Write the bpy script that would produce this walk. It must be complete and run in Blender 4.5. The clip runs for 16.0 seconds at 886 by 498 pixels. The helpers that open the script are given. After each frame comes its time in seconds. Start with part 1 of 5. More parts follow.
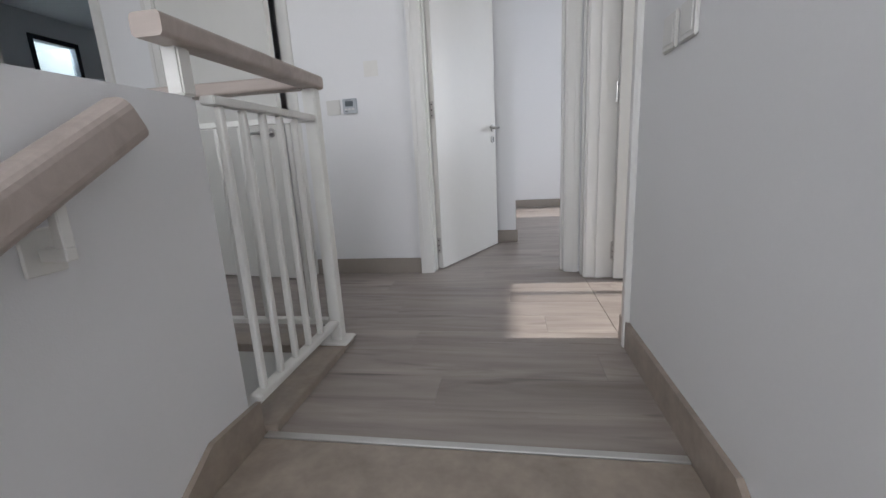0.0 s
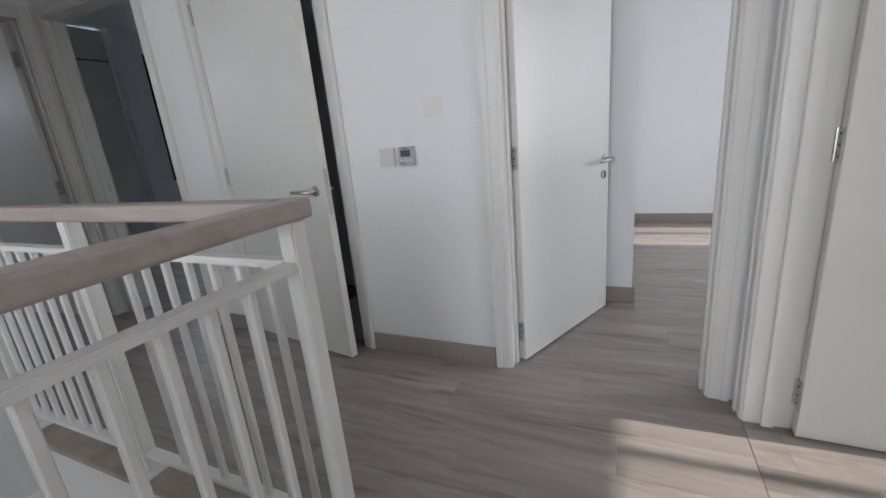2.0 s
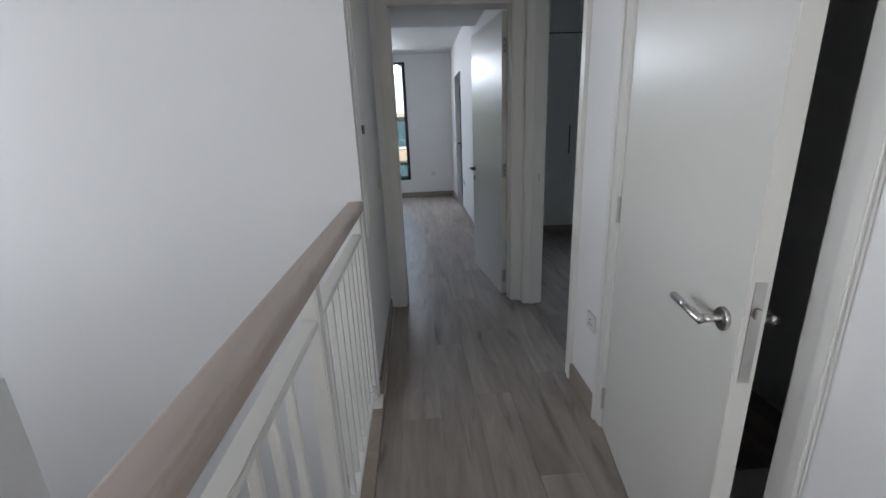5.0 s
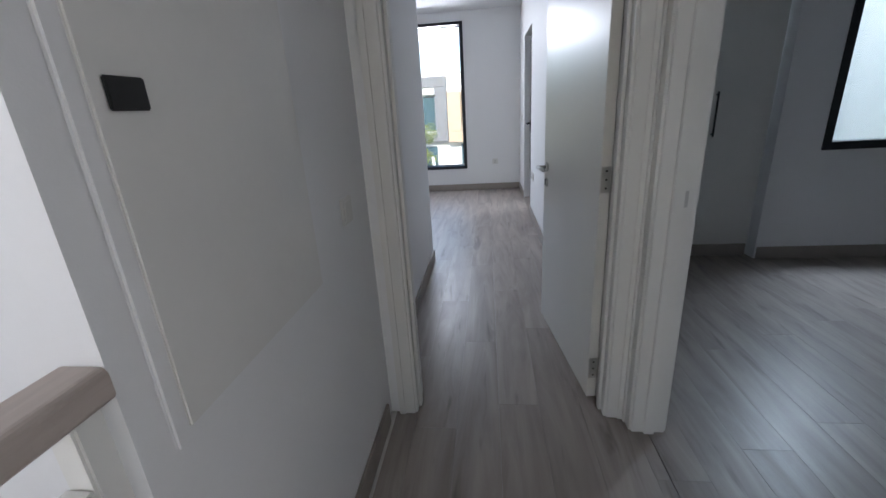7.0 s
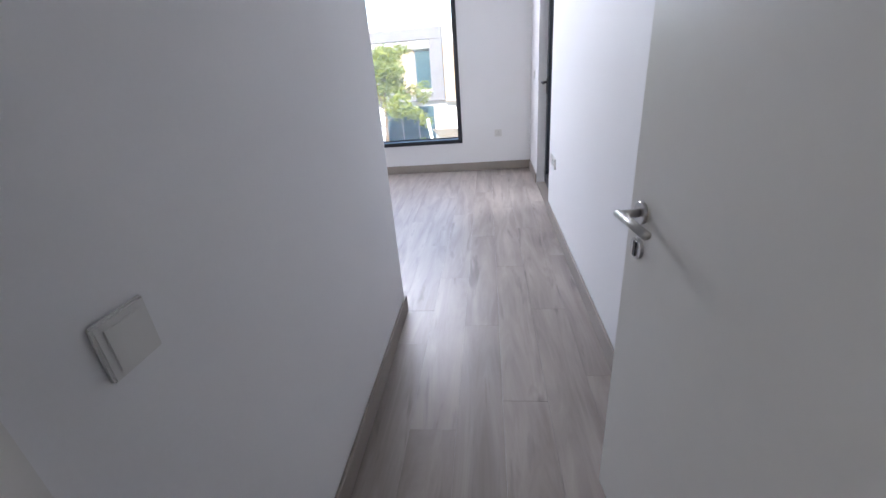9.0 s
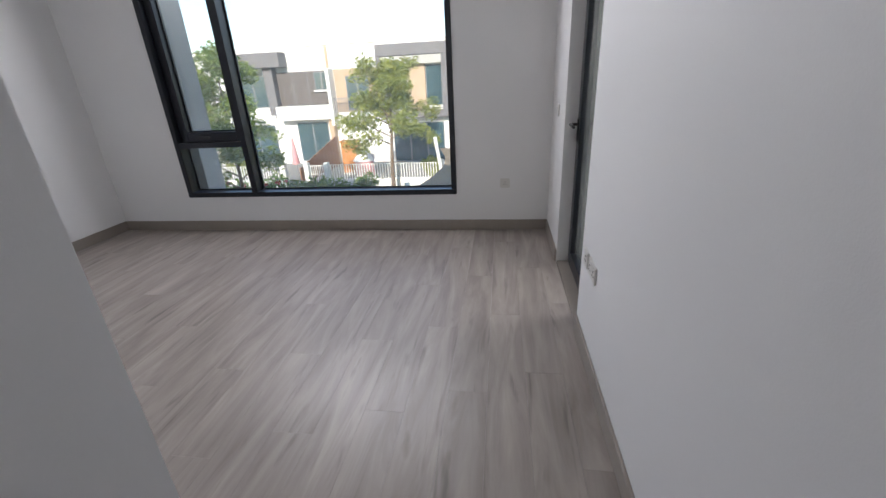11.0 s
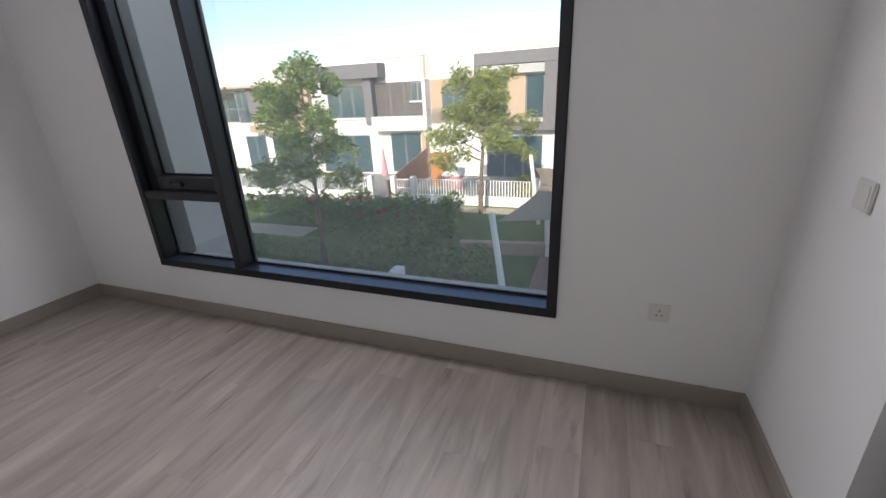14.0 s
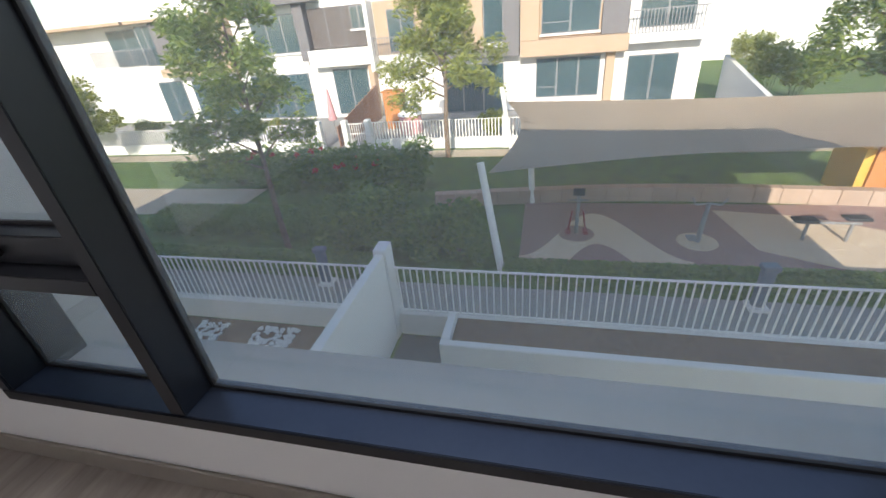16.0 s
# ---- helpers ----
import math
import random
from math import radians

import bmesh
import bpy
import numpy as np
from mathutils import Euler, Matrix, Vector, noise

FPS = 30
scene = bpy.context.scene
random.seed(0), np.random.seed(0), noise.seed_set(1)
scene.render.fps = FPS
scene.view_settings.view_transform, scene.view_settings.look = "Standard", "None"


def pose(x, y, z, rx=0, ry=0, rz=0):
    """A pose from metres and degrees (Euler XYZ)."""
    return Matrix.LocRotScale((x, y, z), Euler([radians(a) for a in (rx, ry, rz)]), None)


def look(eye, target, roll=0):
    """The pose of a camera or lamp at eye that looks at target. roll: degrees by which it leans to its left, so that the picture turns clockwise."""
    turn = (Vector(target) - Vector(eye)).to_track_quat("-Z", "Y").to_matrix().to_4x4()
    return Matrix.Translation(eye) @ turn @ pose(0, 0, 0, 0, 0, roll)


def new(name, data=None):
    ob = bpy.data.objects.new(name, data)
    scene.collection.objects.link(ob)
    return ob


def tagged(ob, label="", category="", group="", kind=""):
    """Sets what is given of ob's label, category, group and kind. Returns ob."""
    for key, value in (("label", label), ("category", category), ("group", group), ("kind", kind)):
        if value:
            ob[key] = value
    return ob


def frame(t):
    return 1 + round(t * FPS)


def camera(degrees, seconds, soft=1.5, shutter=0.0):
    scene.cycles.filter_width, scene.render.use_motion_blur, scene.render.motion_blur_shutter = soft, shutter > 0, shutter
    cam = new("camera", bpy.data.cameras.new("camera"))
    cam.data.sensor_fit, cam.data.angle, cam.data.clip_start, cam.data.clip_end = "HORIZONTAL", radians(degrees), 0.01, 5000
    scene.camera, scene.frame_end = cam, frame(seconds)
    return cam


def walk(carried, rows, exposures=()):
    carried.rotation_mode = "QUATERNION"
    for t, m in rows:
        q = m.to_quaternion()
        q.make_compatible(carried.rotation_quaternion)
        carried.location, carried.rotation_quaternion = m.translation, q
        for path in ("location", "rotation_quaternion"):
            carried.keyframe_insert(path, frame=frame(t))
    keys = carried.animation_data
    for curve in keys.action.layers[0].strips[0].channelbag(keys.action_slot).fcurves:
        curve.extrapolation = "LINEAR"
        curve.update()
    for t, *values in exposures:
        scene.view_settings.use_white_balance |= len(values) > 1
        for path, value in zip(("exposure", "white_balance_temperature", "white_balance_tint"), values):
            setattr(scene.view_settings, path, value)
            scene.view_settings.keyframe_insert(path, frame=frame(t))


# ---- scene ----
cam = camera(94.1, 16.0)
PATH = [
    (0, (0.841, 0.394, 0.72), (0.516, 2.318, 0.285), -3.1),
    (0.5, (0.917, 0.618, 0.827), (0.536, 2.529, 0.376), -3.8),
    (1, (0.865, 0.786, 0.914), (0.355, 2.661, 0.44), -4.9),
    (1.5, (0.82, 0.997, 1.02), (0.209, 2.83, 0.504), -5.6),
    (2, (0.838, 1.16, 1.137), (0.031, 2.908, 0.595), -5.3),
    (2.5, (0.802, 1.275, 1.221), (-0.277, 2.857, 0.644), -4.4),
    (3, (0.754, 1.424, 1.323), (-0.622, 2.739, 0.708), -3.7),
    (3.5, (0.734, 1.609, 1.326), (-0.91, 2.568, 0.71), -3.0),
    (4, (0.611, 1.764, 1.317), (-1.186, 2.411, 0.724), -2.1),
    (4.5, (0.422, 1.936, 1.336), (-1.454, 2.304, 0.75), -2.2),
    (5, (0.201, 2.13, 1.328), (-1.714, 2.237, 0.76), -2.3),
    (7.5, (-1.637, 2.351, 1.288), (-3.502, 2.091, 0.614), -3.8),
    (8, (-1.981, 2.367, 1.301), (-3.818, 2.095, 0.559), -3.8),
    (8.5, (-2.371, 2.369, 1.271), (-4.191, 2.1, 0.486), -4.6),
    (9, (-2.749, 2.337, 1.281), (-4.559, 2.104, 0.463), -4.7),
    (11.5, (-4.631, 2.433, 1.374), (-6.461, 2.097, 0.64), -2.0),
    (12, (-4.962, 2.422, 1.366), (-6.768, 1.955, 0.644), -1.3),
    (12.5, (-5.261, 2.452, 1.357), (-7.027, 1.848, 0.638), -1.3),
    (13, (-5.55, 2.42, 1.399), (-7.288, 1.734, 0.685), -1.7),
    (13.5, (-5.849, 2.274, 1.42), (-7.595, 1.596, 0.718), -2.0),
    (14, (-6.176, 2.164, 1.421), (-7.916, 1.479, 0.711), -2.9),
    (14.5, (-6.517, 1.919, 1.437), (-8.252, 1.235, 0.717), -3.6),
    (15, (-6.823, 1.612, 1.431), (-8.55, 0.97, 0.654), -4.7),
    (15.5, (-7.143, 1.339, 1.381), (-8.842, 0.747, 0.507), -6.2),
    (16, (-7.394, 1.039, 1.397), (-9.059, 0.588, 0.410), -5.6),
]
walk(cam, [(t, look(eye, target, roll)) for t, eye, target, roll in PATH],
     exposures=[(0, 0.9, 6270, 14), (4.0, 0.95, 6220, 13), (5.2, 1.05, 6220, 13), (7.3, 1.65, 6200, 16), (8.0, 1.95, 6280, 18), (9.2, 2.2, 6300, 21),
                (11.3, 1.05, 6900, 18), (12.5, 0.95, 6950, 19), (14.0, 1.0, 7050, 20), (16.0, 1.15, 7100, 20)])

# ---- world, sun, large lights ----
SUN_EL, SUN_DIR = 26.0, Vector((-1.0, -0.04, 0)).normalized()
world = bpy.data.worlds.new("sky")
scene.world = world
world.use_nodes = True
wn = world.node_tree.nodes
sky = wn.new("ShaderNodeTexSky")
sky.sky_type, sky.sun_disc = "NISHITA", False
sky.sun_elevation, sky.sun_rotation = radians(SUN_EL), radians(87.7)
sky.air_density, sky.dust_density, sky.ozone_density = 1.0, 0.3, 2.0
wn["Background"].inputs["Strength"].default_value = 0.135
world.node_tree.links.new(sky.outputs["Color"], wn["Background"].inputs["Color"])
sun_data = bpy.data.lights.new("sun", "SUN")
sun_data.energy, sun_data.angle, sun_data.color = 3.5, radians(0.5), (1.0, 0.94, 0.85)
sun = new("sun", sun_data)
ray = Vector((SUN_DIR.x * math.cos(radians(SUN_EL)), SUN_DIR.y * math.cos(radians(SUN_EL)), -math.sin(radians(SUN_EL))))
sun.matrix_world = look((20, 2, 12), Vector((20, 2, 12)) + ray)


def window_light(name, eye, target, w, h, watts, color):
    """An area lamp standing in for sky light at a window, known or added."""
    d = bpy.data.lights.new(name, "AREA")
    d.shape, d.size, d.size_y, d.energy, d.color = "RECTANGLE", w, h, watts, color
    ob = new(name, d)
    ob.matrix_world = look(eye, target)
    return ob


# added fill lamp behind the start of the walk; its window is unseen
window_light("fill_stairwell", (0.2, -2.9, 1.6), (0.0, 2.0, 1.0), 2.4, 1.8, 42, (0.97, 0.98, 1.0))
window_light("skylight_bedroom", (-8.21, 0.63, 2.40), (-4.8, 0.63, 1.75), 2.55, 0.13, 32, (0.88, 0.93, 1.0))
window_light("skylight_room_north", (4.4, 5.0, 1.6), (1.0, 4.8, 0.9), 1.6, 1.6, 26, (0.9, 0.95, 1.0))
window_light("skylight_room_east", (5.3, 1.0, 1.5), (1.2, 2.4, 0.9), 1.2, 1.8, 16, (0.95, 0.97, 1.0))
window_light("skylight_wardrobe_room", (-5.15, 5.4, 2.5), (-3.6, 5.2, 0.9), 1.0, 0.5, 32, (0.70, 0.86, 1.0))
window_light("skylight_balcony_door", (-7.0, 4.2, 2.9), (-6.9, 2.6, 0.2), 1.0, 0.8, 28, (0.9, 0.95, 1.0))


# ---- materials ----
def mat(name, color, rough=0.6, metal=0.0, vary=0.06, scale=3.0, bump=0.0, bump_scale=120.0, tint=0.0, spec=0.5, coat=0.0):
    """Principled material with two scales of tone variation, fine relief and an own tint for each piece."""
    m = bpy.data.materials.new(name)
    m.use_nodes = True
    nt = m.node_tree
    n, l = nt.nodes, nt.links
    b = n["Principled BSDF"]
    b.inputs["Roughness"].default_value, b.inputs["Metallic"].default_value = rough, metal
    b.inputs["Specular IOR Level"].default_value = spec
    b.inputs["Coat Weight"].default_value = coat
    pos = n.new("ShaderNodeNewGeometry")
    big = n.new("ShaderNodeTexNoise")
    big.inputs["Scale"].default_value, big.inputs["Detail"].default_value = scale, 3
    fine = n.new("ShaderNodeTexNoise")
    fine.inputs["Scale"].default_value, fine.inputs["Detail"].default_value = bump_scale * 0.4, 2
    l.new(pos.outputs["Position"], big.inputs["Vector"]), l.new(pos.outputs["Position"], fine.inputs["Vector"])
    ad = n.new("ShaderNodeMath")
    ad.operation = "MULTIPLY_ADD"
    l.new(fine.outputs["Fac"], ad.inputs[0])
    ad.inputs[1].default_value = 0.4
    l.new(big.outputs["Fac"], ad.inputs[2])
    ramp = n.new("ShaderNodeMapRange")
    ramp.inputs["From Min"].default_value, ramp.inputs["From Max"].default_value = 0.4, 1.0
    ramp.inputs["To Min"].default_value, ramp.inputs["To Max"].default_value = 1 - vary, 1 + vary
    l.new(ad.outputs[0], ramp.inputs["Value"])
    val = ramp.outputs[0]
    if tint:
        info = n.new("ShaderNodeObjectInfo")
        tr = n.new("ShaderNodeMapRange")
        tr.inputs["To Min"].default_value, tr.inputs["To Max"].default_value = 1 - tint, 1 + tint
        l.new(info.outputs["Random"], tr.inputs["Value"])
        mu = n.new("ShaderNodeMath")
        mu.operation = "MULTIPLY"
        l.new(val, mu.inputs[0]), l.new(tr.outputs[0], mu.inputs[1])
        val = mu.outputs[0]
    vm = n.new("ShaderNodeVectorMath")
    vm.operation = "SCALE"
    vm.inputs[0].default_value = color
    l.new(val, vm.inputs["Scale"])
    l.new(vm.outputs[0], b.inputs["Base Color"])
    if bump:
        t = n.new("ShaderNodeTexNoise")
        t.inputs["Scale"].default_value, t.inputs["Detail"].default_value = bump_scale, 3
        l.new(pos.outputs["Position"], t.inputs["Vector"])
        bp = n.new("ShaderNodeBump")
        bp.inputs["Strength"].default_value, bp.inputs["Distance"].default_value = bump, 0.002
        l.new(t.outputs["Fac"], bp.inputs["Height"])
        l.new(bp.outputs[0], b.inputs["Normal"])
    return m


def wood_mat(name, dark, light, rough, along=(1.1, 14.0, 14.0), tint=0.10, blotch=0.5, streak=0.4):
    """Wood-look boards with long grain along x, knots and a tone of its own for each board."""
    m = bpy.data.materials.new(name)
    m.use_nodes = True
    n, l = m.node_tree.nodes, m.node_tree.links
    b = n["Principled BSDF"]
    pos, info = n.new("ShaderNodeNewGeometry"), n.new("ShaderNodeObjectInfo")
    off = n.new("ShaderNodeVectorMath")
    off.operation = "SCALE"
    off.inputs[0].default_value = (13.0, 7.0, 31.0)
    l.new(info.outputs["Random"], off.inputs["Scale"])
    add = n.new("ShaderNodeVectorMath")
    l.new(pos.outputs["Position"], add.inputs[0]), l.new(off.outputs[0], add.inputs[1])
    mp = n.new("ShaderNodeMapping")
    mp.inputs["Scale"].default_value = along
    l.new(add.outputs[0], mp.inputs["Vector"])
    g = n.new("ShaderNodeTexNoise")
    g.inputs["Scale"].default_value, g.inputs["Detail"].default_value, g.inputs["Distortion"].default_value = 1.6, 8, 1.1
    g.inputs["Roughness"].default_value = 0.62
    l.new(mp.outputs[0], g.inputs["Vector"])
    mp2 = n.new("ShaderNodeMapping")
    mp2.inputs["Scale"].default_value = (1.3, 6.0, 4.0)
    l.new(add.outputs[0], mp2.inputs["Vector"])
    g2 = n.new("ShaderNodeTexNoise")
    g2.inputs["Scale"].default_value, g2.inputs["Detail"].default_value = 1.5, 4
    l.new(mp2.outputs[0], g2.inputs["Vector"])
    mx = n.new("ShaderNodeMath")
    mx.operation = "MULTIPLY_ADD"
    l.new(g2.outputs["Fac"], mx.inputs[0])
    mx.inputs[1].default_value = blotch
    l.new(g.outputs["Fac"], mx.inputs[2])
    cr = n.new("ShaderNodeValToRGB")
    lo, hi = 0.36 + 0.5 * blotch - 0.22, 0.36 + 0.5 * blotch + 0.36
    cr.color_ramp.elements[0].position, cr.color_ramp.elements[1].position = lo, hi
    cr.color_ramp.elements[0].color, cr.color_ramp.elements[1].color = (*dark, 1), (*light, 1)
    l.new(mx.outputs[0], cr.inputs["Fac"])
    tr = n.new("ShaderNodeMapRange")
    tr.inputs["To Min"].default_value, tr.inputs["To Max"].default_value = 1 - tint, 1 + tint
    l.new(info.outputs["Random"], tr.inputs["Value"])
    mp3 = n.new("ShaderNodeMapping")
    mp3.inputs["Scale"].default_value = (2.2, 17.0, 5.0)
    l.new(add.outputs[0], mp3.inputs["Vector"])
    g3 = n.new("ShaderNodeTexNoise")
    g3.inputs["Scale"].default_value, g3.inputs["Detail"].default_value, g3.inputs["Distortion"].default_value = 1.0, 3, 0.5
    l.new(mp3.outputs[0], g3.inputs["Vector"])
    st = n.new("ShaderNodeMapRange")
    st.inputs["From Min"].default_value, st.inputs["From Max"].default_value = 0.60, 0.74
    st.inputs["To Min"].default_value, st.inputs["To Max"].default_value = 1.0, 1.0 - streak
    l.new(g3.outputs["Fac"], st.inputs["Value"])
    both = n.new("ShaderNodeMath")
    both.operation = "MULTIPLY"
    l.new(tr.outputs[0], both.inputs[0]), l.new(st.outputs[0], both.inputs[1])
    vm = n.new("ShaderNodeVectorMath")
    vm.operation = "SCALE"
    l.new(cr.outputs["Color"], vm.inputs[0]), l.new(both.outputs[0], vm.inputs["Scale"])
    l.new(vm.outputs[0], b.inputs["Base Color"])
    rr = n.new("ShaderNodeMapRange")
    rr.inputs["To Min"].default_value, rr.inputs["To Max"].default_value = rough + 0.1, rough - 0.05
    l.new(g.outputs["Fac"], rr.inputs["Value"]), l.new(rr.outputs[0], b.inputs["Roughness"])
    bp = n.new("ShaderNodeBump")
    bp.inputs["Strength"].default_value, bp.inputs["Distance"].default_value = 0.25, 0.001
    l.new(g.outputs["Fac"], bp.inputs["Height"]), l.new(bp.outputs[0], b.inputs["Normal"])
    return m


def glass_mat(name, tone):
    m = bpy.data.materials.new(name)
    m.use_nodes = True
    n, l = m.node_tree.nodes, m.node_tree.links
    n.remove(n["Principled BSDF"])
    dust, film = n.new("ShaderNodeBsdfTranslucent"), n.new("ShaderNodeMixShader")
    dust.inputs["Color"].default_value = (0.8, 0.78, 0.72, 1)
    film.inputs[0].default_value = 0.075
    tr, gl, mx, lw, fr = (n.new("ShaderNode" + k) for k in ("BsdfTransparent", "BsdfGlossy", "MixShader", "LayerWeight", "MapRange"))
    tr.inputs["Color"].default_value = (*tone, 1)
    gl.inputs["Roughness"].default_value = 0.01
    lw.inputs["Blend"].default_value = 0.18
    fr.inputs["To Min"].default_value, fr.inputs["To Max"].default_value = 0.02, 0.45
    l.new(lw.outputs["Facing"], fr.inputs["Value"])
    l.new(fr.outputs[0], mx.inputs[0]), l.new(tr.outputs[0], mx.inputs[1]), l.new(gl.outputs[0], mx.inputs[2])
    l.new(mx.outputs[0], film.inputs[1]), l.new(dust.outputs[0], film.inputs[2])
    l.new(film.outputs[0], n["Material Output"].inputs["Surface"])
    return m


def leaf_mat(name, a, b_col):
    m = bpy.data.materials.new(name)
    m.use_nodes = True
    n, l = m.node_tree.nodes, m.node_tree.links
    b = n["Principled BSDF"]
    g = n.new("ShaderNodeNewGeometry")
    cr = n.new("ShaderNodeValToRGB")
    cr.color_ramp.elements[0].color, cr.color_ramp.elements[1].color = (*a, 1), (*b_col, 1)
    l.new(g.outputs["Random Per Island"], cr.inputs["Fac"]), l.new(cr.outputs["Color"], b.inputs["Base Color"])
    b.inputs["Roughness"].default_value = 0.55
    tl, ad = n.new("ShaderNodeBsdfTranslucent"), n.new("ShaderNodeMixShader")
    l.new(cr.outputs["Color"], tl.inputs["Color"])
    ad.inputs[0].default_value = 0.45
    l.new(b.outputs[0], ad.inputs[1]), l.new(tl.outputs[0], ad.inputs[2])
    l.new(ad.outputs[0], n["Material Output"].inputs["Surface"])
    return m


PAINT = mat("wall_paint", (0.80, 0.80, 0.80), 0.62, vary=0.02, scale=1.2, bump=0.10, bump_scale=260)
CEIL = mat("ceiling_paint", (0.82, 0.82, 0.82), 0.7, vary=0.015)
TRIM = mat("trim_paint", (0.74, 0.73, 0.70), 0.38, vary=0.025, scale=5, bump=0.05)
DOOR = mat("door_lacquer", (0.70, 0.69, 0.65), 0.36, vary=0.02, scale=2.5, bump=0.06, bump_scale=60)
RAILW = mat("white_steel_paint", (0.78, 0.77, 0.73), 0.34, vary=0.03, scale=8, bump=0.05)
PLANK = wood_mat("floor_plank", (0.185, 0.155, 0.136), (0.40, 0.352, 0.316), 0.35, along=(0.7, 6.0, 6.0), tint=0.06)
CAPW = wood_mat("bleached_oak", (0.36, 0.30, 0.26), (0.50, 0.43, 0.385), 0.42, along=(1.5, 12, 12), tint=0.03, blotch=0.2, streak=0.12)
SKIRT = mat("skirting_taupe", (0.30, 0.265, 0.23), 0.45, vary=0.06, scale=6, bump=0.05)
STONE = mat("beige_stone", (0.34, 0.285, 0.235), 0.33, vary=0.22, scale=11, bump=0.06)
STEEL = mat("brushed_steel", (0.55, 0.54, 0.52), 0.28, 1.0, vary=0.06, scale=30)
ALU = mat("aluminium_strip", (0.62, 0.62, 0.60), 0.35, 0.8, vary=0.05)
PLASTIC = mat("white_plastic", (0.68, 0.67, 0.64), 0.32, vary=0.01)
THERMO = mat("silver_plastic", (0.42, 0.45, 0.48), 0.35, vary=0.03)
LCD = mat("lcd_grey", (0.09, 0.11, 0.12), 0.15, vary=0.03)
BLACKP = mat("black_plastic", (0.015, 0.015, 0.016), 0.4, vary=0.1)
FRAME = mat("anthracite_aluminium", (0.020, 0.023, 0.030), 0.33, 0.35, vary=0.08, scale=6, bump=0.04)
GASKET = mat("rubber_gasket", (0.01, 0.01, 0.011), 0.6, vary=0.1)
# anthracite sill bar; the sky's blue reflection is painted into the base colour
SILL = mat("sill_sky_sheen", (0.07, 0.09, 0.13), 0.32, 0.6, vary=0.07, scale=6)
GLASS = glass_mat("window_glass", (0.93, 0.97, 0.955))
RENDERW = mat("white_render", (0.78, 0.765, 0.73), 0.8, vary=0.05, scale=0.8, bump=0.3, bump_scale=90)
# pale render with shade put into its colour, for ledge and fin
RENDERP = mat("shaded_pale_render", (0.36, 0.365, 0.375), 0.8, vary=0.08, scale=2.5, bump=0.3, bump_scale=90)
RENDERT = mat("tan_render", (0.46, 0.33, 0.225), 0.8, vary=0.06, scale=0.8, bump=0.3, bump_scale=90)
RENDERG = mat("grey_render", (0.16, 0.15, 0.155), 0.8, vary=0.06, scale=0.8, bump=0.3, bump_scale=90)
BROWNP = mat("brown_cladding", (0.105, 0.085, 0.078), 0.5, vary=0.08, scale=1)
HGLASS = mat("tinted_window", (0.045, 0.085, 0.10), 0.12, vary=0.15, scale=0.7, spec=0.9)
HFRAME = mat("grey_window_frame", (0.20, 0.20, 0.21), 0.5)
BRONZE = mat("bronze_railing", (0.085, 0.075, 0.066), 0.45, 0.3)
FENCEW = mat("white_fence_paint", (0.80, 0.79, 0.75), 0.45, vary=0.04)
GRASS = mat("lawn", (0.085, 0.145, 0.032), 0.9, vary=0.45, scale=2.2, bump=0.9, bump_scale=60)
PAVE = mat("grey_paving", (0.30, 0.29, 0.275), 0.85, vary=0.10, scale=2, bump=0.3)
SAND = mat("sandy_path", (0.46, 0.38, 0.28), 0.9, vary=0.12, scale=2, bump=0.4)
SOIL = mat("brown_soil", (0.20, 0.125, 0.085), 0.95, vary=0.3, scale=9, bump=0.8, bump_scale=40)
DARKTILE = mat("dark_terrace_tile", (0.075, 0.08, 0.085), 0.6, vary=0.2, scale=4, bump=0.2)
RUBBERM = mat("mauve_rubber", (0.31, 0.20, 0.175), 0.9, vary=0.08, scale=6, bump=0.5, bump_scale=200)
RUBBERB = mat("beige_rubber", (0.60, 0.48, 0.35), 0.9, vary=0.08, scale=6, bump=0.5, bump_scale=200)
SAIL = mat("sail_fabric", (0.62, 0.50, 0.37), 0.85, vary=0.04, scale=1)
BARK = mat("bark", (0.17, 0.12, 0.085), 0.9, vary=0.25, scale=9, bump=0.8, bump_scale=40)
LEAFA = leaf_mat("leaf_green", (0.12, 0.21, 0.045), (0.34, 0.42, 0.09))
LEAFB = leaf_mat("leaf_yellowgreen", (0.20, 0.26, 0.05), (0.45, 0.46, 0.11))
LEAFC = leaf_mat("leaf_dark", (0.085, 0.17, 0.05), (0.24, 0.35, 0.09))
ORANGE = mat("orange_wood", (0.50, 0.20, 0.055), 0.6, vary=0.1)
TERRA = mat("brown_fence_board", (0.28, 0.13, 0.075), 0.7, vary=0.1)
PINK = mat("pink_fabric", (0.62, 0.30, 0.31), 0.8, vary=0.06)
YELLOW = mat("yellow_plastic", (0.62, 0.40, 0.07), 0.5, vary=0.05)
REDP = mat("red_paint", (0.25, 0.03, 0.035), 0.5)
GREYM = mat("grey_machine_paint", (0.26, 0.26, 0.27), 0.45, 0.3)
DARKSEAT = mat("dark_seat_pad", (0.03, 0.032, 0.035), 0.6)
BOLLARDM = mat("bluegrey_bollard", (0.13, 0.16, 0.20), 0.5)
PEBBLE = mat("white_pebbles", (0.70, 0.69, 0.67), 0.7, tint=0.1)
FLOWER = mat("red_flower", (0.45, 0.045, 0.03), 0.6)


